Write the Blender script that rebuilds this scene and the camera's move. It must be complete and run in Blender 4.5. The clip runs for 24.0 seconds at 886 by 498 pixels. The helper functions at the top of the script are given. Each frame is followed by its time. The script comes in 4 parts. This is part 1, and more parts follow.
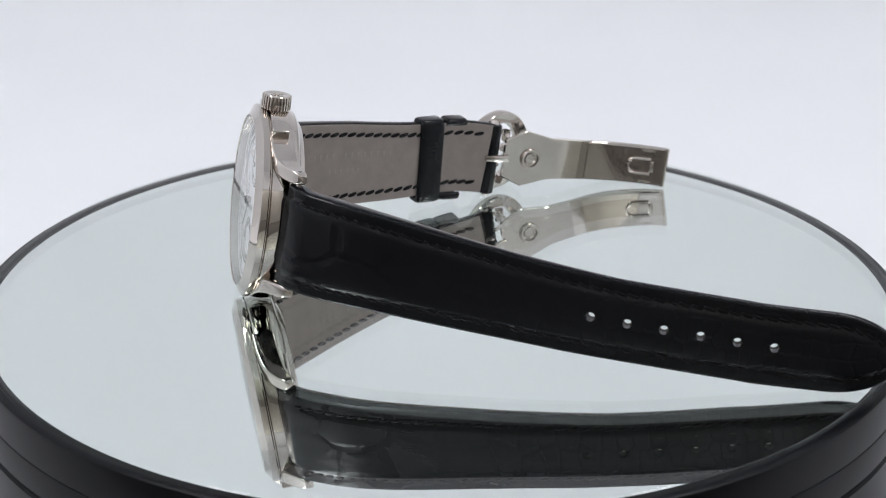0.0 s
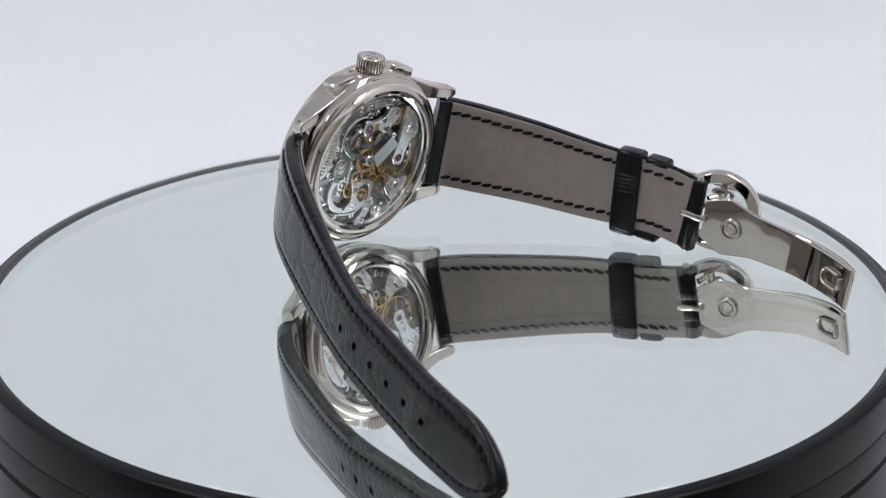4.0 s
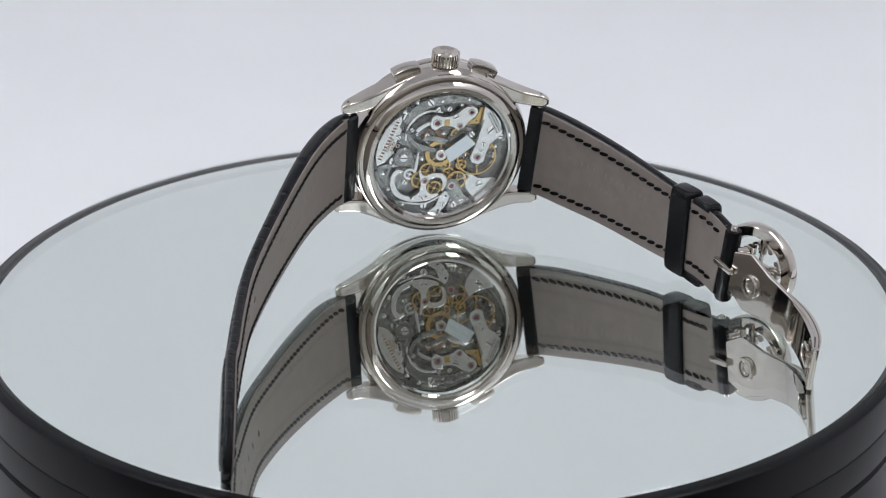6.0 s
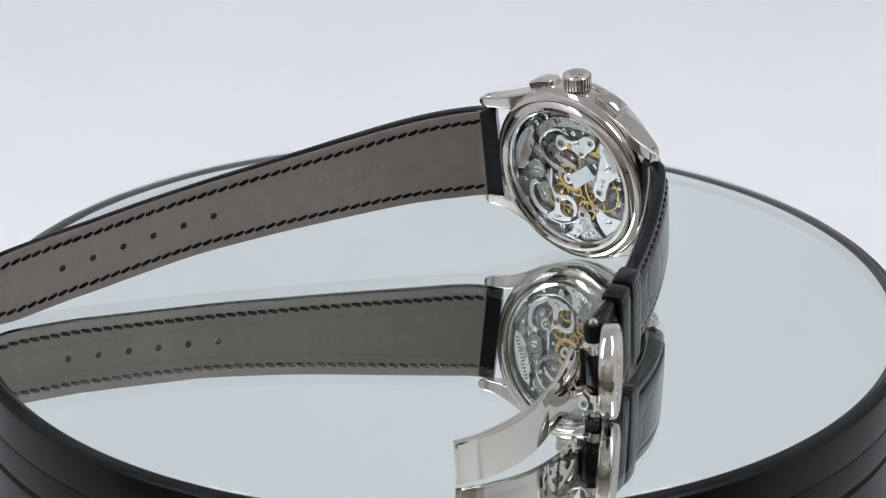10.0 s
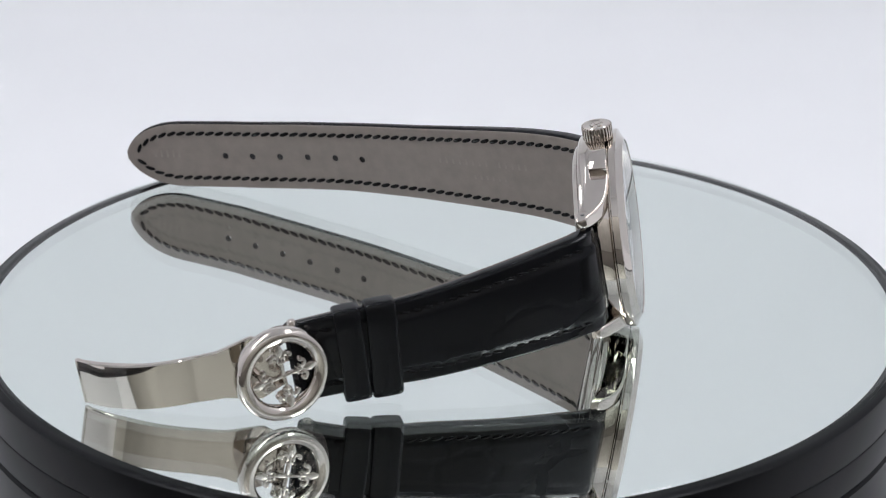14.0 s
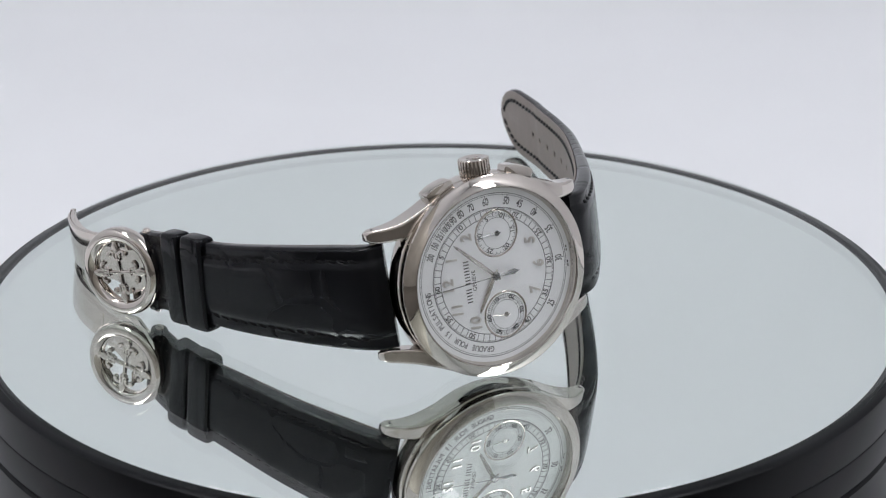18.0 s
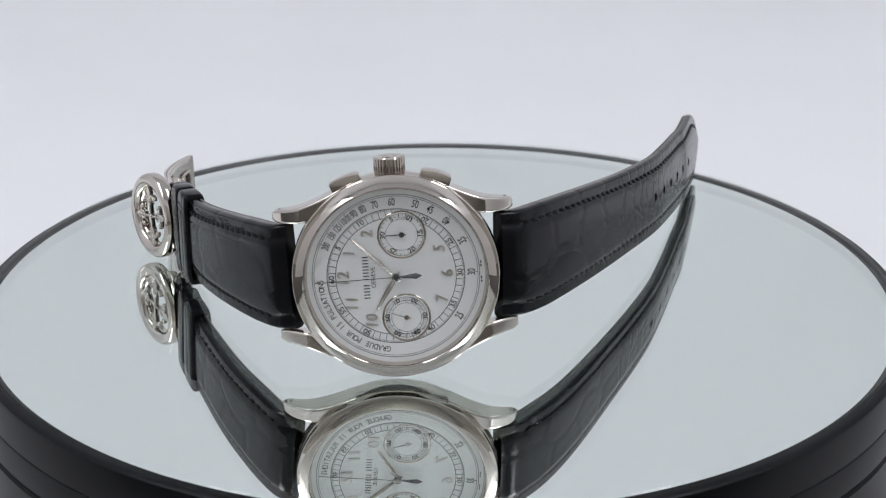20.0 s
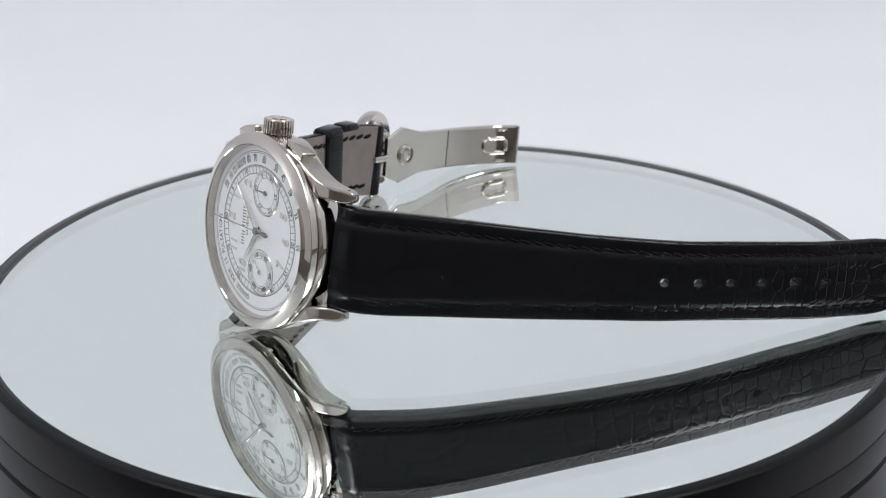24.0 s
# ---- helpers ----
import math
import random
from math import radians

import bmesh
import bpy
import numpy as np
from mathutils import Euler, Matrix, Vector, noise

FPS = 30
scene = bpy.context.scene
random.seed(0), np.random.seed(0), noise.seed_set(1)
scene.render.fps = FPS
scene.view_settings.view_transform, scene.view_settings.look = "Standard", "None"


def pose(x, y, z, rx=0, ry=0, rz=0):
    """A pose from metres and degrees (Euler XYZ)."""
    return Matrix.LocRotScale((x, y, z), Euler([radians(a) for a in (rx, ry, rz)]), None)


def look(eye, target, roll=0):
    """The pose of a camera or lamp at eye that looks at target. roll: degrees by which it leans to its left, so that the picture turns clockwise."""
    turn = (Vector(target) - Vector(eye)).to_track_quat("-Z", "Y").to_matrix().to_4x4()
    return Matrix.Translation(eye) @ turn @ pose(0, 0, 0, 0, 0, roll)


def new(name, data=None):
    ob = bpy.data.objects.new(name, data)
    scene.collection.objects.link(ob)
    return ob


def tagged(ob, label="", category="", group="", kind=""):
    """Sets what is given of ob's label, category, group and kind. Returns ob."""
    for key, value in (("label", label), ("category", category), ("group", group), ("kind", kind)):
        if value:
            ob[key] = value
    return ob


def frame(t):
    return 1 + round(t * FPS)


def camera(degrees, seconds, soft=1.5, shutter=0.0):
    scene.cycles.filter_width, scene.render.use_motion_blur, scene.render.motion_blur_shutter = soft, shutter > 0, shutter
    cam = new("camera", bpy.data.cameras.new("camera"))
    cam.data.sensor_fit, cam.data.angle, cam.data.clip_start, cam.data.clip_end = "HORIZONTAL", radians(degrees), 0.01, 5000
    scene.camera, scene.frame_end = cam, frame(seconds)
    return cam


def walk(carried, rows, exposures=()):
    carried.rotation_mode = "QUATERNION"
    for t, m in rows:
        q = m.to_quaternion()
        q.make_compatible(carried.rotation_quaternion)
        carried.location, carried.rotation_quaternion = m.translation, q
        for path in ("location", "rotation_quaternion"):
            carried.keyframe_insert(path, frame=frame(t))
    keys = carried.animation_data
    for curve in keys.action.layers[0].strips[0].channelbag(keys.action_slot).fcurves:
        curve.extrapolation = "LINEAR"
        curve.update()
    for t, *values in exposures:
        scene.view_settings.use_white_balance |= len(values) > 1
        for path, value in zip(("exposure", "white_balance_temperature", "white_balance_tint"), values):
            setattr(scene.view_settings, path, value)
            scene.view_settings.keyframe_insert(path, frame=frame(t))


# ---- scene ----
# Lengths below are in millimetres unless a name ends in _M; parts are scaled to metres when they are linked.
MM = 0.001
SECONDS = 24.0

# the camera stands still on a stand
cam = camera(19.83, SECONDS, soft=1.0)
# a small stop: the far rim and the nearest things are a little soft
cam.data.dof.use_dof, cam.data.dof.focus_distance, cam.data.dof.aperture_fstop = True, 0.52, 40.0
CAM = pose(0.0, -0.487, 0.2088, 90 - 22.168, 0, -0.061)
# its automatic exposure drifts a little
walk(cam, [(0.0, CAM), (SECONDS, CAM)], exposures=[(0, 0.0), (2, 0.03), (5, -0.13), (6, -0.15), (7, -0.13), (8.5, -0.07), (10, -0.06), (13, -0.05), (14, 0.0), (16, -0.01),
                                                   (17, -0.1), (18, -0.16), (21, -0.15), (22, -0.12), (23, -0.09), (24, -0.05)])

# how far the turntable has turned, in degrees, at given seconds
TURN = [(0, 292.5), (2, 264.45), (4.5, 229.9), (6, 208.9), (8, 180.6), (10, 152.45), (12.5, 117.7), (14, 96.75),
        (16, 69.05), (18, 41.5), (20.5, 6.92), (22, -13.9), (24, -41.8)]


def turn_at(t):
    ts = np.array([a for a, b in TURN], float)
    line = np.polyfit(ts, [b for a, b in TURN], 3)
    return float(np.polyval(line, t))


# the watch's own axes on the turntable: x to six o'clock, y to three o'clock (upwards), z out of the dial
WATCH = Matrix(((0.97546, -0.0206, -0.21919, -17.340 * MM),
                (-0.21329, 0.15837, -0.96407, -35.284 * MM),
                (0.05458, 0.98716, 0.15009, 20.400 * MM),
                (0, 0, 0, 1)))


# ---------------------------------------------------------------- light
world = bpy.data.worlds.new("world")
scene.world = world
world.use_nodes = True
world.node_tree.nodes["Background"].inputs[0].default_value = (0.86, 0.9, 1.0, 1)
world.node_tree.nodes["Background"].inputs[1].default_value = 0.25


def area(name, eye, target, sx, sy, watts, colour=(1, 1, 1)):
    lamp = bpy.data.lights.new(name, "AREA")
    lamp.shape, lamp.size, lamp.size_y, lamp.energy, lamp.color = "RECTANGLE", sx, sy, watts, colour
    ob = new(name, lamp)
    ob.matrix_world = look(eye, target)
    return ob


area("led_panel", (-0.27, 0.14, 0.675), (-0.2, 0.29, 0), 0.13, 1.1, 3.65, (0.945, 0.955, 1.0))
area("led_panel", (0.27, 0.14, 0.675), (0.2, 0.29, 0), 0.13, 1.1, 3.45, (0.945, 0.955, 1.0))
# unseen fill, added to brighten the room that the metal and dial face
area("room_fill", (0, -1.0, 2.05), (0, -1.0, 0), 0.6, 1.2, 50, (0.985, 0.985, 1.0))


# ---------------------------------------------------------------- helpers
def material(name, base, rough=0.5, metal=0.0, vary=0.0, scale=60.0, bump=0.0, bump_scale=400.0, coat=0.0, spec=0.5, stretch=(1, 1, 1)):
    """A surface with an uneven colour, roughness and fine relief."""
    m = bpy.data.materials.new(name)
    m.use_nodes = True
    nt = m.node_tree
    b = nt.nodes["Principled BSDF"]
    b.inputs["Base Color"].default_value = (*base, 1)
    b.inputs["Roughness"].default_value = rough
    b.inputs["Metallic"].default_value = metal
    b.inputs["Specular IOR Level"].default_value = spec
    b.inputs["Coat Weight"].default_value = coat
    b.inputs["Coat Roughness"].default_value = 0.08
    tc = nt.nodes.new("ShaderNodeTexCoord")
    mp = nt.nodes.new("ShaderNodeMapping")
    mp.inputs["Scale"].default_value = stretch
    nt.links.new(tc.outputs["Object"], mp.inputs[0])
    if vary:
        n = nt.nodes.new("ShaderNodeTexNoise")
        n.inputs["Scale"].default_value, n.inputs["Detail"].default_value = scale, 6
        nt.links.new(mp.outputs[0], n.inputs["Vector"])
        r = nt.nodes.new("ShaderNodeValToRGB")
        r.color_ramp.elements[0].color = (*[c * (1 - vary) for c in base], 1)
        r.color_ramp.elements[1].color = (*[min(1, c * (1 + vary)) for c in base], 1)
        r.color_ramp.elements[0].position, r.color_ramp.elements[1].position = 0.3, 0.7
        nt.links.new(n.outputs["Fac"], r.inputs[0])
        nt.links.new(r.outputs[0], b.inputs["Base Color"])
        q = nt.nodes.new("ShaderNodeMapRange")
        q.inputs["To Min"].default_value, q.inputs["To Max"].default_value = rough * (1 - vary), min(1, rough * (1 + vary))
        nt.links.new(n.outputs["Fac"], q.inputs["Value"])
        nt.links.new(q.outputs[0], b.inputs["Roughness"])
    if bump:
        n = nt.nodes.new("ShaderNodeTexNoise")
        n.inputs["Scale"].default_value, n.inputs["Detail"].default_value = bump_scale, 4
        nt.links.new(mp.outputs[0], n.inputs["Vector"])
        u = nt.nodes.new("ShaderNodeBump")
        u.inputs["Strength"].default_value, u.inputs["Distance"].default_value = bump, 0.0002
        nt.links.new(n.outputs["Fac"], u.inputs["Height"])
        nt.links.new(u.outputs[0], b.inputs["Normal"])
    return m


def striped(m, width, strength, turn):
    """Shallow parallel grinding stripes, width in metres."""
    nt = m.node_tree
    tc, mp, wv = nt.nodes.new("ShaderNodeTexCoord"), nt.nodes.new("ShaderNodeMapping"), nt.nodes.new("ShaderNodeTexWave")
    mp.inputs["Rotation"].default_value = (0, 0, radians(turn))
    wv.wave_profile, wv.bands_direction = "SAW", "X"
    wv.inputs["Scale"].default_value, wv.inputs["Distortion"].default_value = 1 / (width * 3.2), 0.0
    bu = nt.nodes.new("ShaderNodeBump")
    bu.inputs["Strength"].default_value, bu.inputs["Distance"].default_value = strength, 0.0002
    nt.links.new(tc.outputs["Object"], mp.inputs[0])
    nt.links.new(mp.outputs[0], wv.inputs["Vector"])
    nt.links.new(wv.outputs["Fac"], bu.inputs["Height"])
    old = nt.nodes["Principled BSDF"].inputs["Normal"]
    if old.links:
        nt.links.new(old.links[0].from_socket, bu.inputs["Normal"])
    nt.links.new(bu.outputs[0], old)
    return m


def glass(name, tint=(1, 1, 1), normal_gloss=0.04):
    """Clear glass: it lets light straight through and mirrors more towards grazing angles."""
    m = bpy.data.materials.new(name)
    m.use_nodes = True
    nt = m.node_tree
    nt.nodes.remove(nt.nodes["Principled BSDF"])
    lw = nt.nodes.new("ShaderNodeLayerWeight")
    lw.inputs["Blend"].default_value = 0.5
    p = nt.nodes.new("ShaderNodeMath")
    p.operation, p.inputs[1].default_value = "POWER", 5.0
    q = nt.nodes.new("ShaderNodeMath")
    q.operation, q.inputs[1].default_value, q.inputs[2].default_value = "MULTIPLY_ADD", 1 - normal_gloss, normal_gloss
    nt.links.new(lw.outputs["Facing"], p.inputs[0])
    nt.links.new(p.outputs[0], q.inputs[0])
    tr = nt.nodes.new("ShaderNodeBsdfTransparent")
    tr.inputs["Color"].default_value = (*tint, 1)
    gl = nt.nodes.new("ShaderNodeBsdfGlossy")
    gl.inputs["Roughness"].default_value = 0.0
    mx = nt.nodes.new("ShaderNodeMixShader")
    nt.links.new(q.outputs[0], mx.inputs[0])
    nt.links.new(tr.outputs[0], mx.inputs[1])
    nt.links.new(gl.outputs[0], mx.inputs[2])
    nt.links.new(mx.outputs[0], nt.nodes["Material Output"].inputs[0])
    return m


def part(name, bm, mat, parent, label="", smooth=None, at=None):
    """Link a bmesh given in millimetres as one mesh under a thing or a part. smooth: the angle up to which faces are shaded smooth."""
    if smooth is not None:
        bm.normal_update()
        for e in bm.edges:
            e.smooth = len(e.link_faces) != 2 or e.calc_face_angle(0) < radians(smooth)
        for f in bm.faces:
            f.smooth = True
    bm.transform(Matrix.Scale(MM, 4))
    me = bpy.data.meshes.new(name)
    bm.to_mesh(me)
    bm.free()
    me.materials.append(mat)
    return link(name, me, parent, label, at)


def link(name, me, parent, label="", at=None):
    ob = new(name, me)
    ob.parent = parent
    if at is not None:
        ob.matrix_basis = at
    if label:
        ob["label"] = label
    return ob


def mm_pose(x, y, z, rx=0, ry=0, rz=0):
    return pose(x * MM, y * MM, z * MM, rx, ry, rz)


def lathe(profile, seg=96, closed=True):
    """A turned body round z, from (radius, height) pairs; closed: the profile runs round to its start."""
    bm = bmesh.new()
    rings = []
    for r, z in profile:
        if r < 1e-6:
            rings.append([bm.verts.new((0, 0, z))])
        else:
            rings.append([bm.verts.new((r * math.cos(2 * math.pi * k / seg), r * math.sin(2 * math.pi * k / seg), z)) for k in range(seg)])
    pairs = list(zip(rings, rings[1:])) + ([(rings[-1], rings[0])] if closed else [])
    for a, b in pairs:
        for k in range(seg):
            j = (k + 1) % seg
            vs = [a[k % len(a)], a[j % len(a)], b[j % len(b)], b[k % len(b)]]
            vs = list(dict.fromkeys(vs))
            if len(vs) > 2:
                bm.faces.new(vs)
    bmesh.ops.recalc_face_normals(bm, faces=bm.faces)
    return bm


def prism(outline, z0, z1, bevel=0.0):
    """An upright slab over an outline of (x, y)."""
    bm = bmesh.new()
    low = [bm.verts.new((x, y, z0)) for x, y in outline]
    high = [bm.verts.new((x, y, z1)) for x, y in outline]
    n = len(outline)
    bm.faces.new(list(reversed(low)))
    bm.faces.new(high)
    for k in range(n):
        bm.faces.new((low[k], low[(k + 1) % n], high[(k + 1) % n], high[k]))
    bmesh.ops.recalc_face_normals(bm, faces=bm.faces)
    if bevel:
        bmesh.ops.bevel(bm, geom=list(bm.edges), offset=bevel, segments=2, affect="EDGES", profile=0.5, clamp_overlap=True)
    return bm


def slab(sx, sy, sz, bevel=0.1, at=(0, 0, 0)):
    bm = bmesh.new()
    bmesh.ops.create_cube(bm, size=1)
    bm.transform(Matrix.Translation(at) @ Matrix.Diagonal((sx, sy, sz, 1)))
    if bevel:
        bmesh.ops.bevel(bm, geom=list(bm.edges), offset=bevel, segments=2, affect="EDGES", profile=0.5)
    return bm


def loft(sections, caps=True, ring=True):
    """A body through sections with the same number of points."""
    bm = bmesh.new()
    rows = [[bm.verts.new(p) for p in s] for s in sections]
    n = len(rows[0])
    for a, b in zip(rows, rows[1:]):
        for k in range(n if ring else n - 1):
            bm.faces.new((a[k], a[(k + 1) % n], b[(k + 1) % n], b[k]))
    if caps and ring:
        bm.faces.new(list(reversed(rows[0])))
        bm.faces.new(rows[-1])
    bmesh.ops.recalc_face_normals(bm, faces=bm.faces)
    return bm


def spline(points, count):
    """count points evenly along a smooth curve through points."""
    P = [np.array(p, float) for p in points]
    P = [2 * P[0] - P[1]] + P + [2 * P[-1] - P[-2]]
    fine = []
    for a, b, c, d in zip(P, P[1:], P[2:], P[3:]):
        for u in np.linspace(0, 1, 40, endpoint=False):
            fine.append(0.5 * (2 * b + (c - a) * u + (2 * a - 5 * b + 4 * c - d) * u * u + (3 * b - a - 3 * c + d) * u ** 3))
    fine = np.array(fine + [P[-2]])
    s = np.concatenate([[0], np.cumsum(np.linalg.norm(np.diff(fine, axis=0), axis=1))])
    return np.stack([np.interp(np.linspace(0, s[-1], count), s, fine[:, k]) for k in range(fine.shape[1])], 1), s[-1]


def join(pieces):
    """One bmesh out of several."""
    bm = bmesh.new()
    for t in pieces:
        me = bpy.data.meshes.new("joined")
        t.to_mesh(me)
        bm.from_mesh(me)
        bpy.data.meshes.remove(me)
        t.free()
    return bm


def lettering(text, size, mat_, name, parent, at, thick=0.0, align="CENTER", squeeze=1.0, bold=0.012, slant=0.0):
    """A word in the built-in font, turned into a mesh, size in millimetres."""
    cu = bpy.data.curves.new(name, "FONT")
    cu.body, cu.size, cu.align_x, cu.align_y, cu.extrude, cu.resolution_u = text, size, align, "CENTER", thick, 3
    cu.offset, cu.shear = bold * size, slant
    tmp = bpy.data.objects.new(name, cu)
    me = bpy.data.meshes.new_from_object(tmp)
    me.transform(Matrix.Diagonal((squeeze * MM, MM, MM, 1)))
    bpy.data.objects.remove(tmp)
    bpy.data.curves.remove(cu)
    me.materials.append(mat_)
    return link(name, me, parent, "", at)


# ---------------------------------------------------------------- materials
GOLD = material("white_gold_polished", (0.61, 0.56, 0.515), 0.035, 1.0, 0.05, 90)
GOLD_LUG = material("white_gold_lug", (0.62, 0.57, 0.525), 0.07, 1.0, 0.06, 120)
GOLD_SATIN = material("white_gold_satin", (0.59, 0.545, 0.50), 0.22, 1.0, 0.1, 200)
STEEL = striped(material("rhodium_plated_plate", (0.87, 0.87, 0.875), 0.2, 1.0, 0.05, 500, 0.05, 900), 0.0021, 0.35, 35)
STEEL_BRIGHT = material("polished_steel", (0.9, 0.9, 0.9), 0.08, 1.0, 0.05, 300)
STEEL_DARK = material("dark_steel_and_hole_shade", (0.2, 0.2, 0.2), 0.22, 1.0, 0.12, 300)
STEEL_DULL = striped(material("brushed_steel", (0.4, 0.4, 0.395), 0.14, 1.0, 0.2, 700, 0.2, 1200), 0.0016, 0.5, -50)
# base plate colour kept dark so that the gaps between bridges look shaded
PLATE_DARK = material("grained_plate_dark_gaps", (0.26, 0.26, 0.255), 0.2, 1.0, 0.3, 900, 0.5, 1100)
BRASS = material("gilt_brass_wheel", (0.74, 0.50, 0.20), 0.2, 1.0, 0.12, 400)
COPPER = material("copper_gilt", (0.34, 0.21, 0.13), 0.3, 0.8, 0.1, 400)
RUBY = material("ruby_jewel", (0.16, 0.02, 0.07), 0.05, 0.0, 0.0, coat=1.0)
SAPPHIRE = glass("sapphire_crystal", (1, 1, 1), 0.05)
DIAL_WHITE = material("silvered_opaline_dial", (0.925, 0.93, 0.935), 0.42, 0.0, 0.015, 700, 0.05, 3000)
HAND = material("taupe_hand", (0.52, 0.49, 0.455), 0.2, 1.0, 0.06, 500)
NUMERAL = material("applied_white_gold", (0.72, 0.69, 0.66), 0.33, 1.0, 0.05, 500)
INK = material("black_print", (0.02, 0.02, 0.022), 0.5)


def alligator():
    """Glossy black hide: large square scales near the case and small round ones at the tip, in the strap's own coordinates."""
    m = material("black_alligator", (0.0065, 0.007, 0.0086), 0.15, coat=0.0, spec=0.3)
    nt = m.node_tree
    b = nt.nodes["Principled BSDF"]
    at = nt.nodes.new("ShaderNodeAttribute")
    at.attribute_name = "skin"
    vo = nt.nodes.new("ShaderNodeTexVoronoi")
    vo.feature, vo.voronoi_dimensions = "DISTANCE_TO_EDGE", "2D"
    vo.inputs["Scale"].default_value, vo.inputs["Randomness"].default_value = 0.9, 0.5
    wob = nt.nodes.new("ShaderNodeTexNoise")
    wob.inputs["Scale"].default_value = 3.0
    add = nt.nodes.new("ShaderNodeMixRGB")
    add.blend_type, add.inputs[0].default_value = "LINEAR_LIGHT", 0.13
    nt.links.new(at.outputs["Vector"], wob.inputs["Vector"])
    nt.links.new(at.outputs["Vector"], add.inputs[1])
    nt.links.new(wob.outputs["Color"], add.inputs[2])
    nt.links.new(add.outputs[0], vo.inputs["Vector"])
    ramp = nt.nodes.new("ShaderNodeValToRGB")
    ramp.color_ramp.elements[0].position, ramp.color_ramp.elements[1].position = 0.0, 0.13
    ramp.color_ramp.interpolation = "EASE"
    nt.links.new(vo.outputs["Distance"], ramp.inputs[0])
    fine = nt.nodes.new("ShaderNodeTexNoise")
    fine.inputs["Scale"].default_value, fine.inputs["Detail"].default_value = 7.0, 3
    nt.links.new(at.outputs["Vector"], fine.inputs["Vector"])
    mix = nt.nodes.new("ShaderNodeMath")
    mix.operation, mix.inputs[1].default_value = "MULTIPLY_ADD", 0.22
    nt.links.new(fine.outputs["Fac"], mix.inputs[0])
    nt.links.new(ramp.outputs[0], mix.inputs[2])
    bu = nt.nodes.new("ShaderNodeBump")
    bu.inputs["Strength"].default_value, bu.inputs["Distance"].default_value = 0.26, 0.0002
    nt.links.new(mix.outputs[0], bu.inputs["Height"])
    nt.links.new(bu.outputs[0], b.inputs["Normal"])
    nt.links.new(bu.outputs[0], b.inputs["Coat Normal"])
    rr = nt.nodes.new("ShaderNodeMapRange")
    rr.inputs["To Min"].default_value, rr.inputs["To Max"].default_value = 0.09, 0.22
    nt.links.new(fine.outputs["Fac"], rr.inputs["Value"])
    # a weaker specular darkens the grooves, standing in for shade in the creases
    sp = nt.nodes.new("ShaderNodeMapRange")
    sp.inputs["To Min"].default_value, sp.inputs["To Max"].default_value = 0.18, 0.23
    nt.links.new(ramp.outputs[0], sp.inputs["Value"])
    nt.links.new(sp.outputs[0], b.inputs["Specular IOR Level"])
    nt.links.new(rr.outputs[0], b.inputs["Roughness"])
    return m


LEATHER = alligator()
LINING = material("taupe_calf_lining", (0.225, 0.188, 0.170), 0.55, 0.0, 0.08, 350, 0.2, 1500)
THREAD = material("black_thread", (0.004, 0.004, 0.005), 0.26, 0.0, 0.2, 900, 0.7, 2500, spec=0.12)
MIRROR = material("silvered_mirror_back", (0.962, 1.0, 0.976), 0.0, 1.0)
FLOAT = glass("float_glass", (0.985, 1.0, 0.993), 0.045)
PLASTIC = material("black_satin_plastic", (0.0045, 0.005, 0.006), 0.32, 0.0, 0.15, 40, 0.02, 300, spec=0.13)
PAPER = material("white_paper", (0.885, 0.89, 0.905), 0.85, 0.0, 0.015, 9, 0.05, 500)
ROOM = material("dark_room_paint", (0.45, 0.44, 0.42), 0.8, 0.0, 0.1, 3)
TABLE = material("dark_table", (0.05, 0.045, 0.04), 0.5, 0.0, 0.2, 12)
PRESSED_HIGHLIGHT = material("pressed_lining_highlight", (0.245, 0.206, 0.186), 0.45, 0.0, 0.08, 350)
CARD = material("white_film_label", (0.84, 0.91, 0.96), 0.16, 0.55)

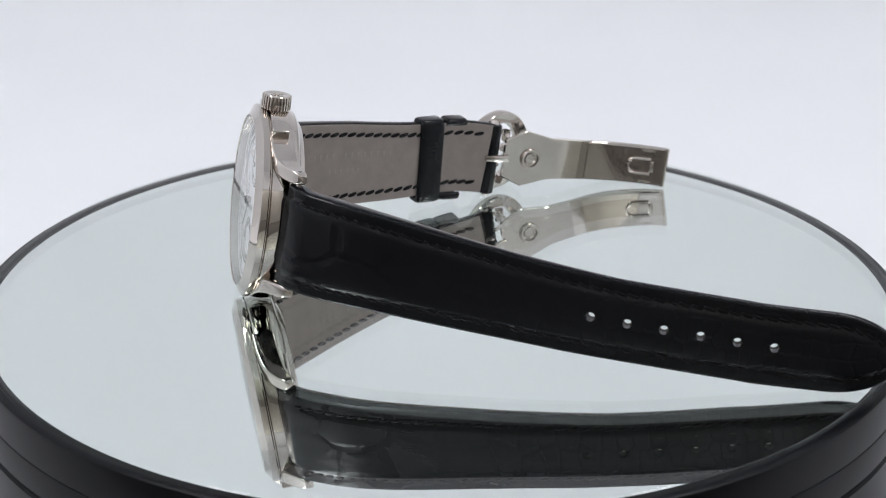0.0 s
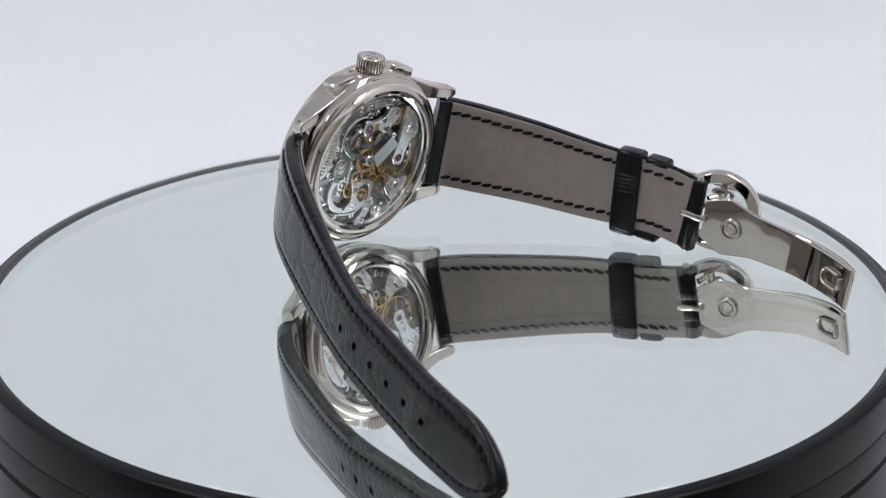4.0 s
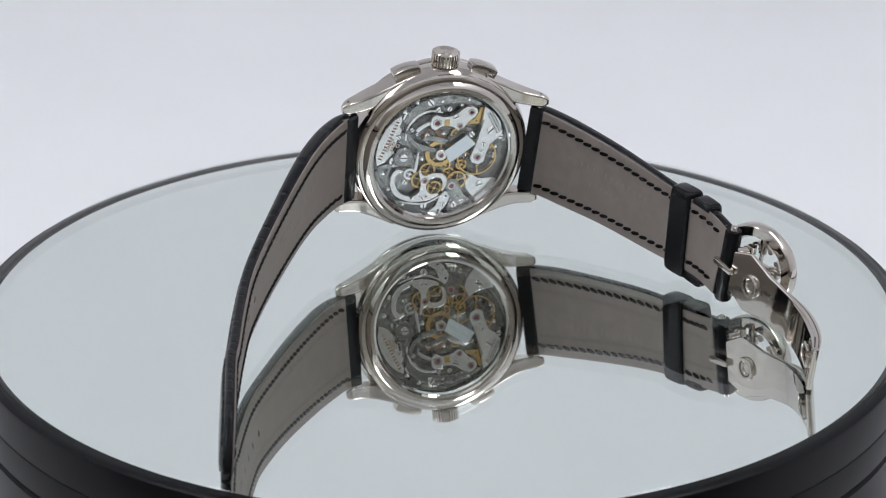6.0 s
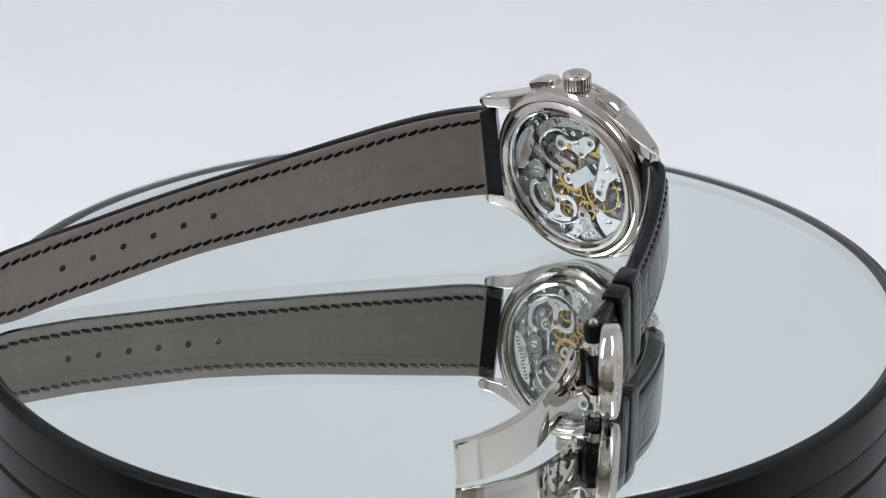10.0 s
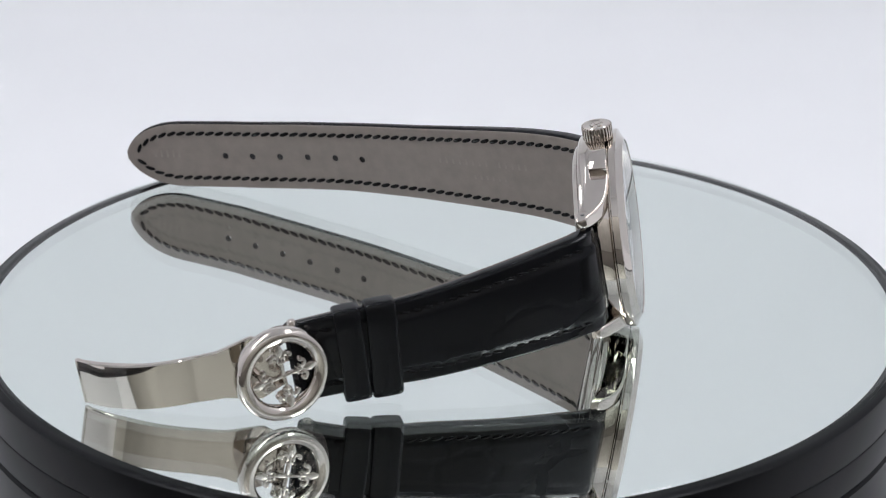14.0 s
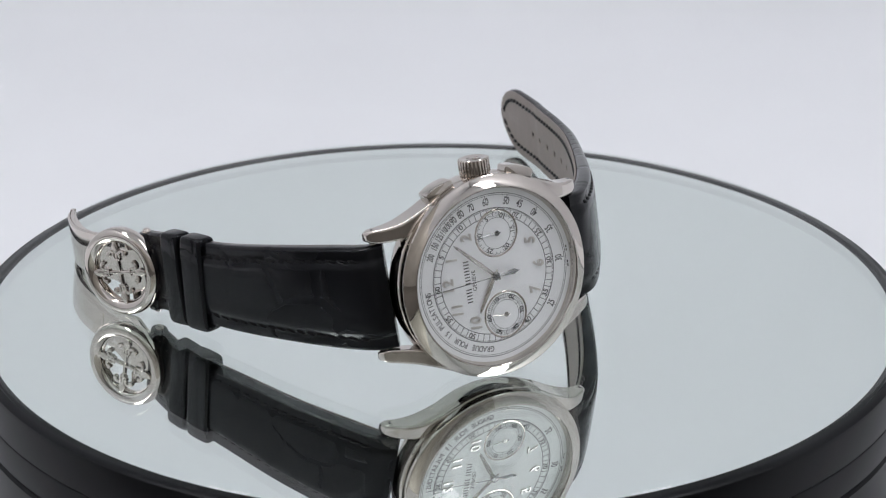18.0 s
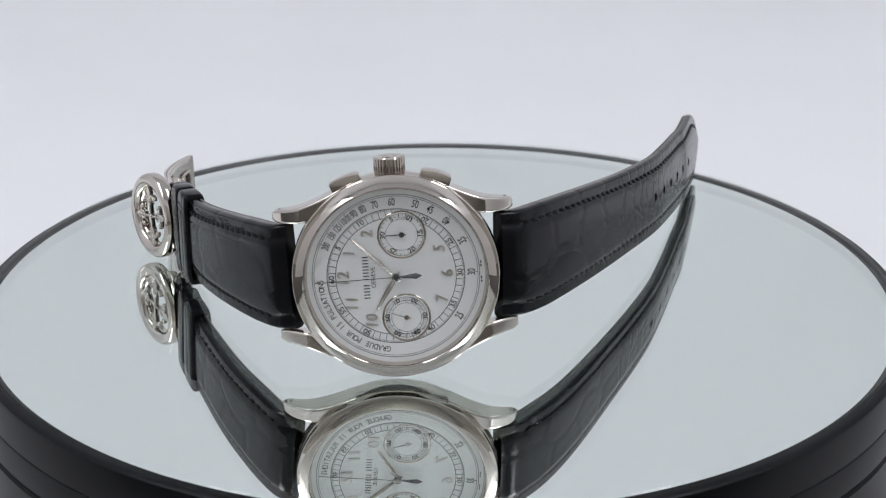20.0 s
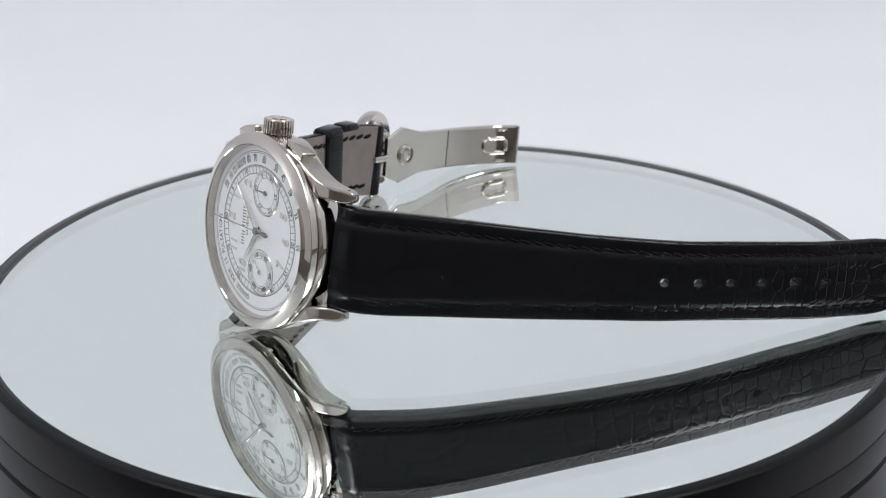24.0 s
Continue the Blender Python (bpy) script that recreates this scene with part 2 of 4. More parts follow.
# ---------------------------------------------------------------- the light tent, open low in front where the camera looks in
def tent():
    arc = [(450 + 250 * math.sin(a), 190 - 250 * math.cos(a)) for a in np.linspace(0, math.pi / 2, 14)]
    top = [(-112, -60)] + arc + [(700, 690)]
    under = [(710, 690), (710, -70), (-112, -70)]
    bm = loft([[(x, y, z) for y, z in top + under] for x in (-500, 500)])
    tagged(part("backdrop", bm, PAPER, None, "", 30), "seamless white paper sweep under and behind the turntable", "backdrop", kind="structure")
    for name, size, at, lab, mat in (
            ("wall_west", (4, 1160, 760), (-502, 130, 310), "plain white fabric side of the light tent", PAPER),
            ("wall_east", (4, 1160, 760), (502, 130, 310), "plain white fabric side of the light tent", PAPER),
            # unseen flap over the camera, added as a bright surface for front reflections
            ("wall_front", (1000, 4, 370), (0, -452, 505), "unseen white fabric front flap of the light tent, added to bounce light", PAPER),
            ("ceiling", (1000, 1160, 4), (0, 130, 692), "white fabric top of the light tent", PAPER),
            ("floor", (3000, 3000, 20), (0, -500, -82), "dark table top under the light tent", TABLE),
            ("wall_south", (3000, 20, 2200), (0, -1700, 1000), "dark wall of the room behind the camera", ROOM),
            ("wall_room_west", (20, 3000, 2200), (-1510, -500, 1000), "dark side wall of the room", ROOM),
            ("wall_room_east", (20, 3000, 2200), (1510, -500, 1000), "dark side wall of the room", ROOM),
            ("wall_north", (3000, 20, 2200), (0, 1010, 1000), "dark wall of the room behind the tent", ROOM),
            ("ceiling_room", (3000, 3000, 20), (0, -500, 2110), "dim ceiling of the room", ROOM)):
        tagged(part(name, slab(*size, 0, at), mat, None), lab, "wall" if "wall" in name else name.split("_")[0], kind="structure")


tent()


# ---------------------------------------------------------------- the turntable
def turntable():
    thing = tagged(new("turntable"), "round mirror-topped turntable with a black plastic rim", "turntable")
    part("mirror_backing", lathe([(0, -1.27), (93.8, -1.27), (93.8, -1.7), (0, -1.7)], 192), MIRROR, thing, "silvered mirror under the glass")
    part("glass_top", lathe([(0, 0), (95.1, 0), (95.35, -0.25), (95.35, -1.25)], 192, False), FLOAT, thing, "clear glass plate with a bevelled edge", 30)
    part("platter", lathe([(0, -1.75), (95.0, -1.75), (95.45, -1.15), (96.75, -1.15), (97.25, -1.5), (97.45, -2.3), (97.5, -8.95), (97.45, -9.0), (0, -9.0)], 192), PLASTIC, thing, "black plastic platter rim", 35)
    part("rim", lathe([(0, -9.02), (97.4, -9.02), (97.6, -9.15), (97.7, -9.5), (97.7, -14.9), (97.3, -15.2), (0, -15.2)], 192), PLASTIC, thing, "black plastic rim", 35)
    part("bearing", lathe([(0, -15.22), (95.5, -15.22), (95.5, -15.9), (0, -15.9)], 96), PLASTIC, thing)
    part("base", lathe([(0, -15.95), (97.1, -15.95), (97.7, -16.4), (97.7, -54), (96, -59.5), (0, -59.5)], 192), PLASTIC, thing, "black plastic base", 35)
    return thing


table = turntable()

# ---------------------------------------------------------------- the watch
watch = tagged(new("wrist_watch"), "white gold chronograph wristwatch with silvery dial on a black alligator strap", "watch")


def case():
    band = [(19.5, -1.15), (19.85, -1.4), (20.0, -1.8), (20.05, -3.4), (19.95, -4.8), (19.7, -5.7), (19.2, -6.4), (17.0, -6.9), (17.0, -0.8), (19.5, -0.8)]
    part("case_band", lathe(band, 160), GOLD, watch, "polished white gold case band", 25)
    bez = [(17.5, 1.65), (17.62, 1.8), (17.8, 1.78), (18.2, 1.45), (18.9, 1.05), (19.5, 0.78), (19.8, 0.66), (19.93, 0.52), (19.97, 0.3), (19.95, -0.75), (19.75, -1.0), (17.5, -1.0)]
    part("bezel", lathe(bez, 160), GOLD, watch, "polished concave white gold bezel", 18)
    part("inner_ring", lathe([(17.45, 1.6), (17.1, 0.05), (17.45, 0.05)], 160), GOLD_SATIN, watch, "", 20)
    dome = [(r, 2.2 - 0.5 * (r / 17.45) ** 2) for r in np.linspace(0, 17.2, 12)]
    glass_ = part("crystal", lathe(dome + [(17.45, 1.6)], 128, False), SAPPHIRE, watch, "domed clear sapphire crystal", 30)
    glass_.visible_shadow = False
    back = [(19.2, -6.35), (19.1, -6.75), (18.7, -7.1), (18.2, -7.3), (17.7, -7.4), (17.3, -7.9), (16.7, -8.3), (16.0, -8.35), (15.6, -8.1), (15.6, -6.9)]
    part("case_back", lathe(back, 160), GOLD, watch, "polished screw-down case back ring", 22)
    g = part("back_crystal", lathe([(0, -8.1), (15.4, -8.1), (15.55, -7.95), (15.55, -7.5)], 96, False), SAPPHIRE, watch, "clear sapphire case back window")
    g.visible_shadow = False
    # four lugs sweeping down from the band
    for sx in (1, -1):
        for sy in (1, -1):
            path, _ = spline([(9.0, 15.9, -3.3, 4.0, 4.8), (13.0, 14.05, -3.4, 3.7, 4.8), (17.0, 12.65, -3.9, 3.2, 4.5), (20.0, 12.1, -4.95, 2.8, 3.6), (22.0, 11.95, -5.95, 2.65, 2.75), (23.2, 11.9, -6.6, 2.5, 2.3)], 26)
            secs = []
            for k, (x, y, z, wy, hz) in enumerate(path):
                g = 1 if k < 23 else (0.95, 0.84, 0.6)[k - 23]
                ring = []
                hy, hh, rr = wy / 2 * g, hz / 2 * g, 0.45
                for q in range(4):
                    cy, cz = (1, -1, -1, 1)[q] * (hy - rr), (1, 1, -1, -1)[q] * (hh - rr)
                    a0 = q * math.pi / 2
                    arc = [(cy + rr * math.cos(a0 + b), cz + rr * math.sin(a0 + b)) for b in np.linspace(0, math.pi / 2, 5)]
                    lead, out = (arc[0][0] + 0.12 * math.sin(a0), arc[0][1] - 0.12 * math.cos(a0)), (arc[-1][0] - 0.12 * math.cos(a0), arc[-1][1] - 0.12 * math.sin(a0))
                    for py, pz in [lead] + arc + [out]:
                        ring.append((x * sx, (y + py) * sy, z + pz))
                secs.append(ring)
            lug = part("lug", loft(secs), GOLD_LUG, watch, "polished curved lug", 50)
            # dark disc painted for the shaded hole drilled in the lug
            part("lug_hole_shade", lathe([(0, 0.05), (0.42, 0.05), (0.42, -0.1), (0, -0.1)], 20), STEEL_DARK, lug, "", None, mm_pose(21.6 * sx, 13.27 * sy, -5.9, -90 * sy))
        part("spring_bar", loft([[(21.6 * sx + 0.75 * math.cos(a), y, -6.2 + 0.75 * math.sin(a)) for a in np.linspace(0, 2 * math.pi, 12, endpoint=False)] for y in (-10.7, 10.7)]), GOLD_SATIN, watch, "", 40)
    # crown with flutes
    bm = lathe([(0, 3.4), (1.9, 3.42), (2.1, 3.5), (2.5, 3.5), (2.72, 3.3), (2.72, 0.6), (2.3, 0.2), (1.7, 0), (1.7, -0.9), (0, -0.9)], 64)
    crown = part("crown", bm, GOLD, watch, "fluted winding crown", 30, mm_pose(0, 19.5, -2.8, -90))
    flute = part("flute", slab(0.44, 0.42, 2.8, 0.12, (2.82, 0, 1.95)), GOLD, crown, "", 40).data
    for k in range(1, 26):
        link("flute", flute, crown, "", Matrix.Rotation(2 * math.pi * k / 26, 4, "Z"))
    relief = [lathe([(0, 3.5), (0.32, 3.48), (0.35, 3.4), (0, 3.4)], 16)]
    for k in range(4):
        for size, at in (((1.2, 0.24, 0.12), (0.75, 0, 3.43)), ((0.3, 0.95, 0.12), (1.15, 0, 3.43))):
            t = slab(*size, 0.04, at)
            t.transform(Matrix.Rotation(k * math.pi / 2 + 0.6, 4, "Z"))
            relief.append(t)
    part("relief", join(relief), GOLD_SATIN, crown, "small raised cross on the crown")
    # rectangular pushers with a bowed, rounded top
    for s in (1, -1):
        top = [(3.05 * u, 1.55 - 0.45 * u * u) for u in np.linspace(1, -1, 13)]
        piece = prism([(-2.95, -1.6), (2.95, -1.6)] + top, -1.75, 1.75, 0.32)
        part("pusher", piece, GOLD, watch, "rectangular chronograph pusher", 40, mm_pose(8.55 * s, 18.25, -2.8, 0, 0, -18 * s))
        part("pusher_neck", slab(4.6, 2.0, 2.4, 0.2, (0, -1.2, 0)), GOLD_SATIN, watch, "", 40, mm_pose(8.55 * s, 17.7, -2.8, 0, 0, -18 * s))



case()


# ---- dial. Angles run clockwise from twelve o'clock, which lies towards -x
def on_dial(angle, r, z, flip=False, centre=(0.0, 0.0), upright=False):
    """The pose of a mark at a clock angle; its top faces outwards, or inwards with flip, or twelve o'clock with upright."""
    a = radians(angle)
    x, y = centre[0] - r * math.cos(a), centre[1] + r * math.sin(a)
    turn = 90 if upright else 90 - angle + (180 if flip else 0)
    return mm_pose(x, y, z, 0, 0, turn)


def annulus(r0, r1, z, centre=(0, 0), seg=144, thick=0.02):
    bm = lathe([(r0, z), (r1, z), (r1, z - thick), (r0, z - thick)], seg)
    bm.transform(Matrix.Translation((centre[0], centre[1], 0)))
    return bm


def ticks(count, r0, r1, width, z, centre=(0, 0), skip=0, start=0, span=360.0):
    out = []
    for k in range(count):
        if skip and k % skip == 0:
            continue
        t = slab(r1 - r0, width, 0.02, 0, ((r0 + r1) / 2, 0, z))
        t.transform(Matrix.Translation((*centre, 0)) @ Matrix.Rotation(radians(180 - start - span * k / count), 4, "Z"))
        out.append(t)
    return join(out)


def leaf(length, tail, w0, w1, z, thick=0.14, w_tail=0.5, peak=0.35):
    """A faceted hand along -x, pivoting at the origin, with a ridge."""
    xs = [(-tail, w_tail), (0, w0), (length * peak, w1), (length * 0.92, w1 * 0.55), (length, 0.08)]
    secs = [[(-x, -w / 2, z), (-x, 0, z + thick), (-x, w / 2, z), (-x, 0, z - 0.05)] for x, w in xs]
    return loft(secs)


def dial():
    d = part("dial", lathe([(0, 0), (17.3, 0), (17.3, -0.6), (0, -0.6)], 128), DIAL_WHITE, watch, "silvery white opaline dial with black print")
    part("scale_circle", join([annulus(16.05, 16.15, 0.02), annulus(15.72, 15.79, 0.02)]), INK, d)
    part("minute_track", join([annulus(13.19, 13.31, 0.02), annulus(11.52, 11.64, 0.02), ticks(300, 12.85, 13.2, 0.08, 0.02), ticks(60, 12.5, 13.2, 0.1, 0.02),
                               ticks(60, 11.58, 13.2, 0.1, 0.02, skip=5)]), INK, d)
    for k in range(1, 13):
        a = 30 * k
        if k in (3, 9):
            continue
        lettering(str(5 * k), 1.5, INK, "minute_numeral", d, on_dial(a, 12.35, 0.025, 90 < a < 270), 0.008, squeeze=1.05)
    for n in (200, 150, 125, 110, 100, 90, 80, 70, 60, 50, 45, 40, 35, 30, 25):
        a = 900 / n * 6
        lettering(str(n), 2.1 if n < 100 else 1.95, INK, "pulsation_numeral", d, on_dial(a, 14.55, 0.025, a > 130), 0.008, squeeze=0.64 if n < 100 else 0.5, bold=0.01)
        t = slab(0.7, 0.09, 0.02, 0, (15.4, 0, 0.02))
        t.transform(Matrix.Rotation(radians(180 - a), 4, "Z"))
        part("pulsation_mark", t, INK, d)
    text = "GRADUE POUR 15 PULSATIONS"
    for k, ch in enumerate(text):
        if ch != " ":
            lettering(ch, 1.6, INK, "scale_letter", d, on_dial(279 + k * 3.33, 14.5, 0.025), 0.008, squeeze=0.8, bold=0.004)
    # a row of plain strokes, the town in letters
    for k in range(14):
        if k != 5:
            part("maker_mark", slab(1.15, 0.2, 0.02, 0, (-5.75, (k - 6.5) * 0.62, 0.02)), INK, d)
    lettering("GENEVE", 1.15, INK, "town_lettering", d, on_dial(0, 4.35, 0.025, upright=True), 0.008, squeeze=1.0, bold=0.0)
    part("foot_mark", join([slab(0.22, 0.5, 0.02, 0, (16.4, y, 0.02)) for y in (-1.9, -1.2, 1.2, 1.9)]), INK, d)
    # applied numerals
    for n, a in ((12, 0), (1, 30), (2, 60), (5, 150), (6, 180), (7, 210), (10, 300), (11, 330)):
        cu_size = 3.2
        lettering(str(n), cu_size, NUMERAL, "applied_numeral", d, on_dial(a, 10.0, 0.13, upright=True), 0.15, squeeze=0.95, bold=0.016, slant=0.1)
    # counters
    for name, cy, nums, labels in (("minute_counter", 8.1, 30, (5, 10, 15, 20, 25, 30)), ("seconds_counter", -8.25, 60, (10, 20, 30, 40, 50, 60))):
        c = (1.55, cy)
        disc = lathe([(0, 0.02), (4.3, 0.02), (4.3, 0.0), (0, 0.0)], 96)
        disc.transform(Matrix.Translation((*c, 0)))
        part(name, disc, DIAL_WHITE, d)
        r = lathe([(4.3, 0.03), (4.45, 0.10), (4.62, 0.10), (4.72, 0.01), (4.3, 0.01)], 96)
        r.transform(Matrix.Translation((*c, 0)))
        part("counter_ring", r, GOLD, d, "", 30)
        if nums == 30:
            part("counter_track", join([annulus(4.1, 4.17, 0.03, c), annulus(3.03, 3.1, 0.03, c), ticks(30, 3.7, 4.15, 0.07, 0.03, c)]), INK, d)
        else:
            part("counter_track", join([annulus(3.98, 4.05, 0.03, c), annulus(3.3, 3.37, 0.03, c), annulus(2.83, 2.9, 0.03, c), ticks(60, 3.33, 4.0, 0.06, 0.03, c), ticks(12, 2.9, 4.1, 0.07, 0.03, c)]), INK, d)
        for k, lab in enumerate(labels):
            a = 60 * (k + 1)
            lettering(str(lab), 1.35, INK, "counter_numeral", d, on_dial(a, 3.6, 0.04, 90 < a < 270, c), 0.008, squeeze=1.1)
    return d


dial_ob = dial()
# the pointers over the dial
part("hour_hand", leaf(7.8, 1.2, 0.6, 1.0, 0.0, 0.2), HAND, watch, "leaf-shaped white gold hour hand", None, mm_pose(0, 0, 0.45, 0, 0, 58))
part("minute_hand", leaf(11.6, 1.2, 0.55, 0.9, 0.0, 0.2), HAND, watch, "leaf-shaped white gold minute hand", None, mm_pose(0, 0, 0.75, 0, 0, -44))
seconds = join([slab(15.6, 0.12, 0.08, 0, (-7.8, 0, 0)), loft([[(x, -w / 2, -0.05), (x, 0, 0.1), (x, w / 2, -0.05)] for x, w in ((0, 0.35), (1.3, 0.5), (3.9, 1.15), (5.0, 0.1))]),
                lathe([(0, 0.2), (0.55, 0.2), (0.8, 0.05), (0.8, -0.2), (0, -0.2)], 32)])
part("chronograph_hand", seconds, STEEL_DARK, watch, "dark slender chronograph seconds hand with leaf tail", 30, mm_pose(0, 0, 1.08, 0, 0, 1))
part("hand_post", lathe([(0, 0.85), (0.65, 0.85), (0.65, 0.0), (0, 0.0)], 32), GOLD_SATIN, watch, "", 30)
mini = join([leaf(3.3, 0.8, 0.22, 0.28, 0, 0.06, 0.3), lathe([(0, 0.1), (0.5, 0.1), (0.55, 0), (0, 0)], 24)])
part("counter_hand", mini, STEEL_DARK, watch, "small dark minute counter hand", 30, mm_pose(1.55, 8.1, 0.3, 0, 0, 0))
small_seconds = part("running_seconds_hand", join([leaf(3.1, 0.8, 0.22, 0.28, 0, 0.06, 0.3), lathe([(0, 0.1), (0.45, 0.1), (0.5, 0), (0, 0)], 24)]), HAND, watch,
                     "small white gold running seconds hand", 30, mm_pose(1.55, -8.25, 0.3, 0, 0, 0))


# ---- movement under the case back; u runs to twelve o'clock, v to three o'clock, h up towards the back
def closed(points, n=60):
    c, _ = spline(list(points) + [points[0]], n + 1)
    return [(-p[0], p[1]) for p in c[:-1]]


def bridge(name, points, h0, h1, mat, label="", smooth=True):
    out = closed(points) if smooth else [(-u, v) for u, v in points]
    return part(name, prism(out, -h1, -h0, 0.09), mat, watch, label)


def wheel(name, u, v, h, r, teeth, spokes, mat=None, rim=0.18, thick=0.35):
    rings = []
    pts = []
    for k in range(teeth * 4):
        rr = r if k % 4 in (1, 2) else r * (1 - 0.5 / teeth * 3)
        a = 2 * math.pi * k / (teeth * 4)
        pts.append((rr * math.cos(a), rr * math.sin(a)))
    bm = bmesh.new()
    ri = r * (1 - rim)
    for za, zb in ((-thick / 2, thick / 2),):
        o0 = [bm.verts.new((x, y, za)) for x, y in pts]
        o1 = [bm.verts.new((x, y, zb)) for x, y in pts]
        n = len(pts)
        i0 = [bm.verts.new((ri * math.cos(2 * math.pi * k / n), ri * math.sin(2 * math.pi * k / n), za)) for k in range(n)]
        i1 = [bm.verts.new((ri * math.cos(2 * math.pi * k / n), ri * math.sin(2 * math.pi * k / n), zb)) for k in range(n)]
        for k in range(n):
            j = (k + 1) % n
            for q in ((o0[k], o0[j], o1[j], o1[k]), (i1[k], i1[j], i0[j], i0[k]), (o1[k], o1[j], i1[j], i1[k]), (i0[k], i0[j], o0[j], o0[k])):
                bm.faces.new(q)
    bits = [bm]
    for k in range(spokes):
        t = slab(ri * 1.03, r * 0.09, thick * 0.8, 0, (ri / 2, 0, 0))
        t.transform(Matrix.Rotation(2 * math.pi * k / spokes + 0.4, 4, "Z"))
        bits.append(t)
    bits.append(lathe([(0, thick * 0.7), (r * 0.2, thick * 0.7), (r * 0.2, -thick * 0.7), (0, -thick * 0.7)], 24))
    bm = join(bits)
    bmesh.ops.recalc_face_normals(bm, faces=bm.faces)
    return part(name, bm, mat or BRASS, watch, "", None, mm_pose(-u, v, -h))


def screw(u, v, h, r=0.55, turn=20):
    bm = lathe([(0, -0.25), (r * 0.85, -0.25), (r, -0.12), (r, 0.3), (0, 0.3)], 24)
    ob = part("screw", bm, STEEL_BRIGHT, watch, "", 30, mm_pose(-u, v, -h, 0, 0, turn))
    # the slot isn't cut: a dark bar carries its shade
    part("slot_shade", slab(1.7 * r, 0.16 * r * 2, 0.05, 0, (0, 0, -0.27)), STEEL_DARK, ob)
    return ob


def jewel(u, v, h, r=0.55):
    ob = part("jewel_setting", lathe([(r * 0.75, -0.12), (r * 1.25, -0.12), (r * 1.35, 0.15), (r * 0.75, 0.15)], 32), GOLD, watch, "", 30, mm_pose(-u, v, -h))
    part("jewel", lathe([(0, 0.0), (r * 0.3, -0.02), (r * 0.75, -0.1), (r * 0.75, 0.2), (0, 0.2)], 24), RUBY, ob, "red ruby jewel", 40)
    return ob


def movement():
    part("movement_ring", lathe([(15.0, -0.8), (17.0, -0.8), (17.0, -6.8), (15.6, -7.2), (15.2, -7.0), (14.6, -5.3)], 96), STEEL_BRIGHT, watch, "polished steel ring round the movement", 30)
    part("main_plate", lathe([(0, -5.2), (15.1, -5.2), (15.1, -1.0), (0, -1.0)], 96), PLATE_DARK, watch, "rhodium plated movement plate, coloured dark for the shaded gaps", 30)
    # gilt train wheels under the bridges
    wheel("centre_wheel", -0.1, -0.2, 5.9, 3.3, 70, 5, BRASS, 0.3)
    wheel("balance_wheel", 8.4, -1.4, 6.0, 4.5, 90, 3, BRASS, 0.08, 0.5)
    wheel("third_wheel", 4.3, -7.0, 6.1, 2.3, 56, 5)
    wheel("intermediate_wheel", -3.9, -6.6, 5.8, 2.2, 46, 4, BRASS, 0.22)
    wheel("intermediate_wheel", -0.6, -8.7, 6.0, 1.7, 40, 4, BRASS, 0.25)
    wheel("intermediate_wheel", -2.5, -4.5, 5.7, 1.9, 40, 4, BRASS, 0.25)
    wheel("escape_wheel", 2.4, -5.3, 5.6, 1.4, 24, 4, BRASS, 0.3)
    wheel("clutch_wheel", -6.0, 6.4, 5.5, 2.5, 60, 4, STEEL_DARK, 0.35)
    wheel("ratchet_wheel", -11.9, -5.8, 5.5, 2.6, 50, 5, STEEL_DULL, 0.5)
    # dark plates and levers, low between the bridges
    bridge("top_plate", [(-9.0, 7.9), (-7.4, 10.7), (-3.7, 13.0), (1.9, 13.8), (7.6, 12.1), (8.1, 11.1), (2.0, 11.8), (-3.1, 10.9), (-6.4, 8.8), (-8.0, 7.0)], 5.2, 5.9, STEEL_DULL, "grey steel plate along the edge")
    bridge("lower_left_plate", [(-13.9, -2.9), (-10.8, -2.5), (-10.5, -4.3), (-10.9, -7.8), (-12.0, -7.3), (-13.5, -4.9)], 5.2, 5.8, STEEL_DULL)
    bridge("copper_plate", [(-4.7, 3.3), (-3.2, 5.5), (-0.1, 5.1), (1.1, 3.6), (-2.6, 2.9)], 5.2, 5.7, COPPER, "copper-toned plate")
    bridge("curved_spring", [(-7.9, 3.4), (-7.6, 6.4), (-5.6, 8.9), (-3.1, 10.0), (-0.4, 9.6), (-0.5, 10.0), (-3.1, 10.5), (-6.0, 9.4), (-8.0, 6.8), (-8.4, 3.5)], 5.6, 6.1, STEEL)
    bridge("curved_spring", [(-6.8, 4.4), (-6.3, 6.6), (-4.7, 8.2), (-2.9, 8.5), (-3.1, 8.9), (-4.9, 8.7), (-6.8, 7.0), (-7.3, 4.6)], 5.6, 6.0, STEEL_DARK)
    bridge("operating_lever", [(-8.3, 5.3), (-7.3, 3.1), (-5.1, 1.2), (-1.6, 0.2), (-1.1, 1.1), (-4.3, 2.2), (-6.5, 3.6), (-7.5, 5.8)], 5.9, 6.4, STEEL_DULL, "grey steel lever")
    bridge("operating_lever", [(-10.1, 5.0), (-8.6, 5.2), (-7.6, 3.4), (-6.6, 1.0), (-5.8, -1.5), (-4.8, -3.4), (-5.6, -4.0), (-6.8, -2.5), (-8.2, 1.4), (-9.5, 2.8)], 5.4, 6.0, STEEL_DULL)
    bridge("operating_lever", [(-5.7, -3.5), (-5.2, 0.2), (-4.8, 0.1), (-4.9, -3.3), (-5.3, -4.8)], 5.9, 6.3, STEEL)
    bridge("setting_lever", [(-10.3, -3.3), (-7.0, -3.7), (-6.2, -5.2), (-6.7, -8.2), (-8.4, -9.8), (-9.7, -8.3), (-10.1, -5.8)], 5.2, 5.7, STEEL_DULL)
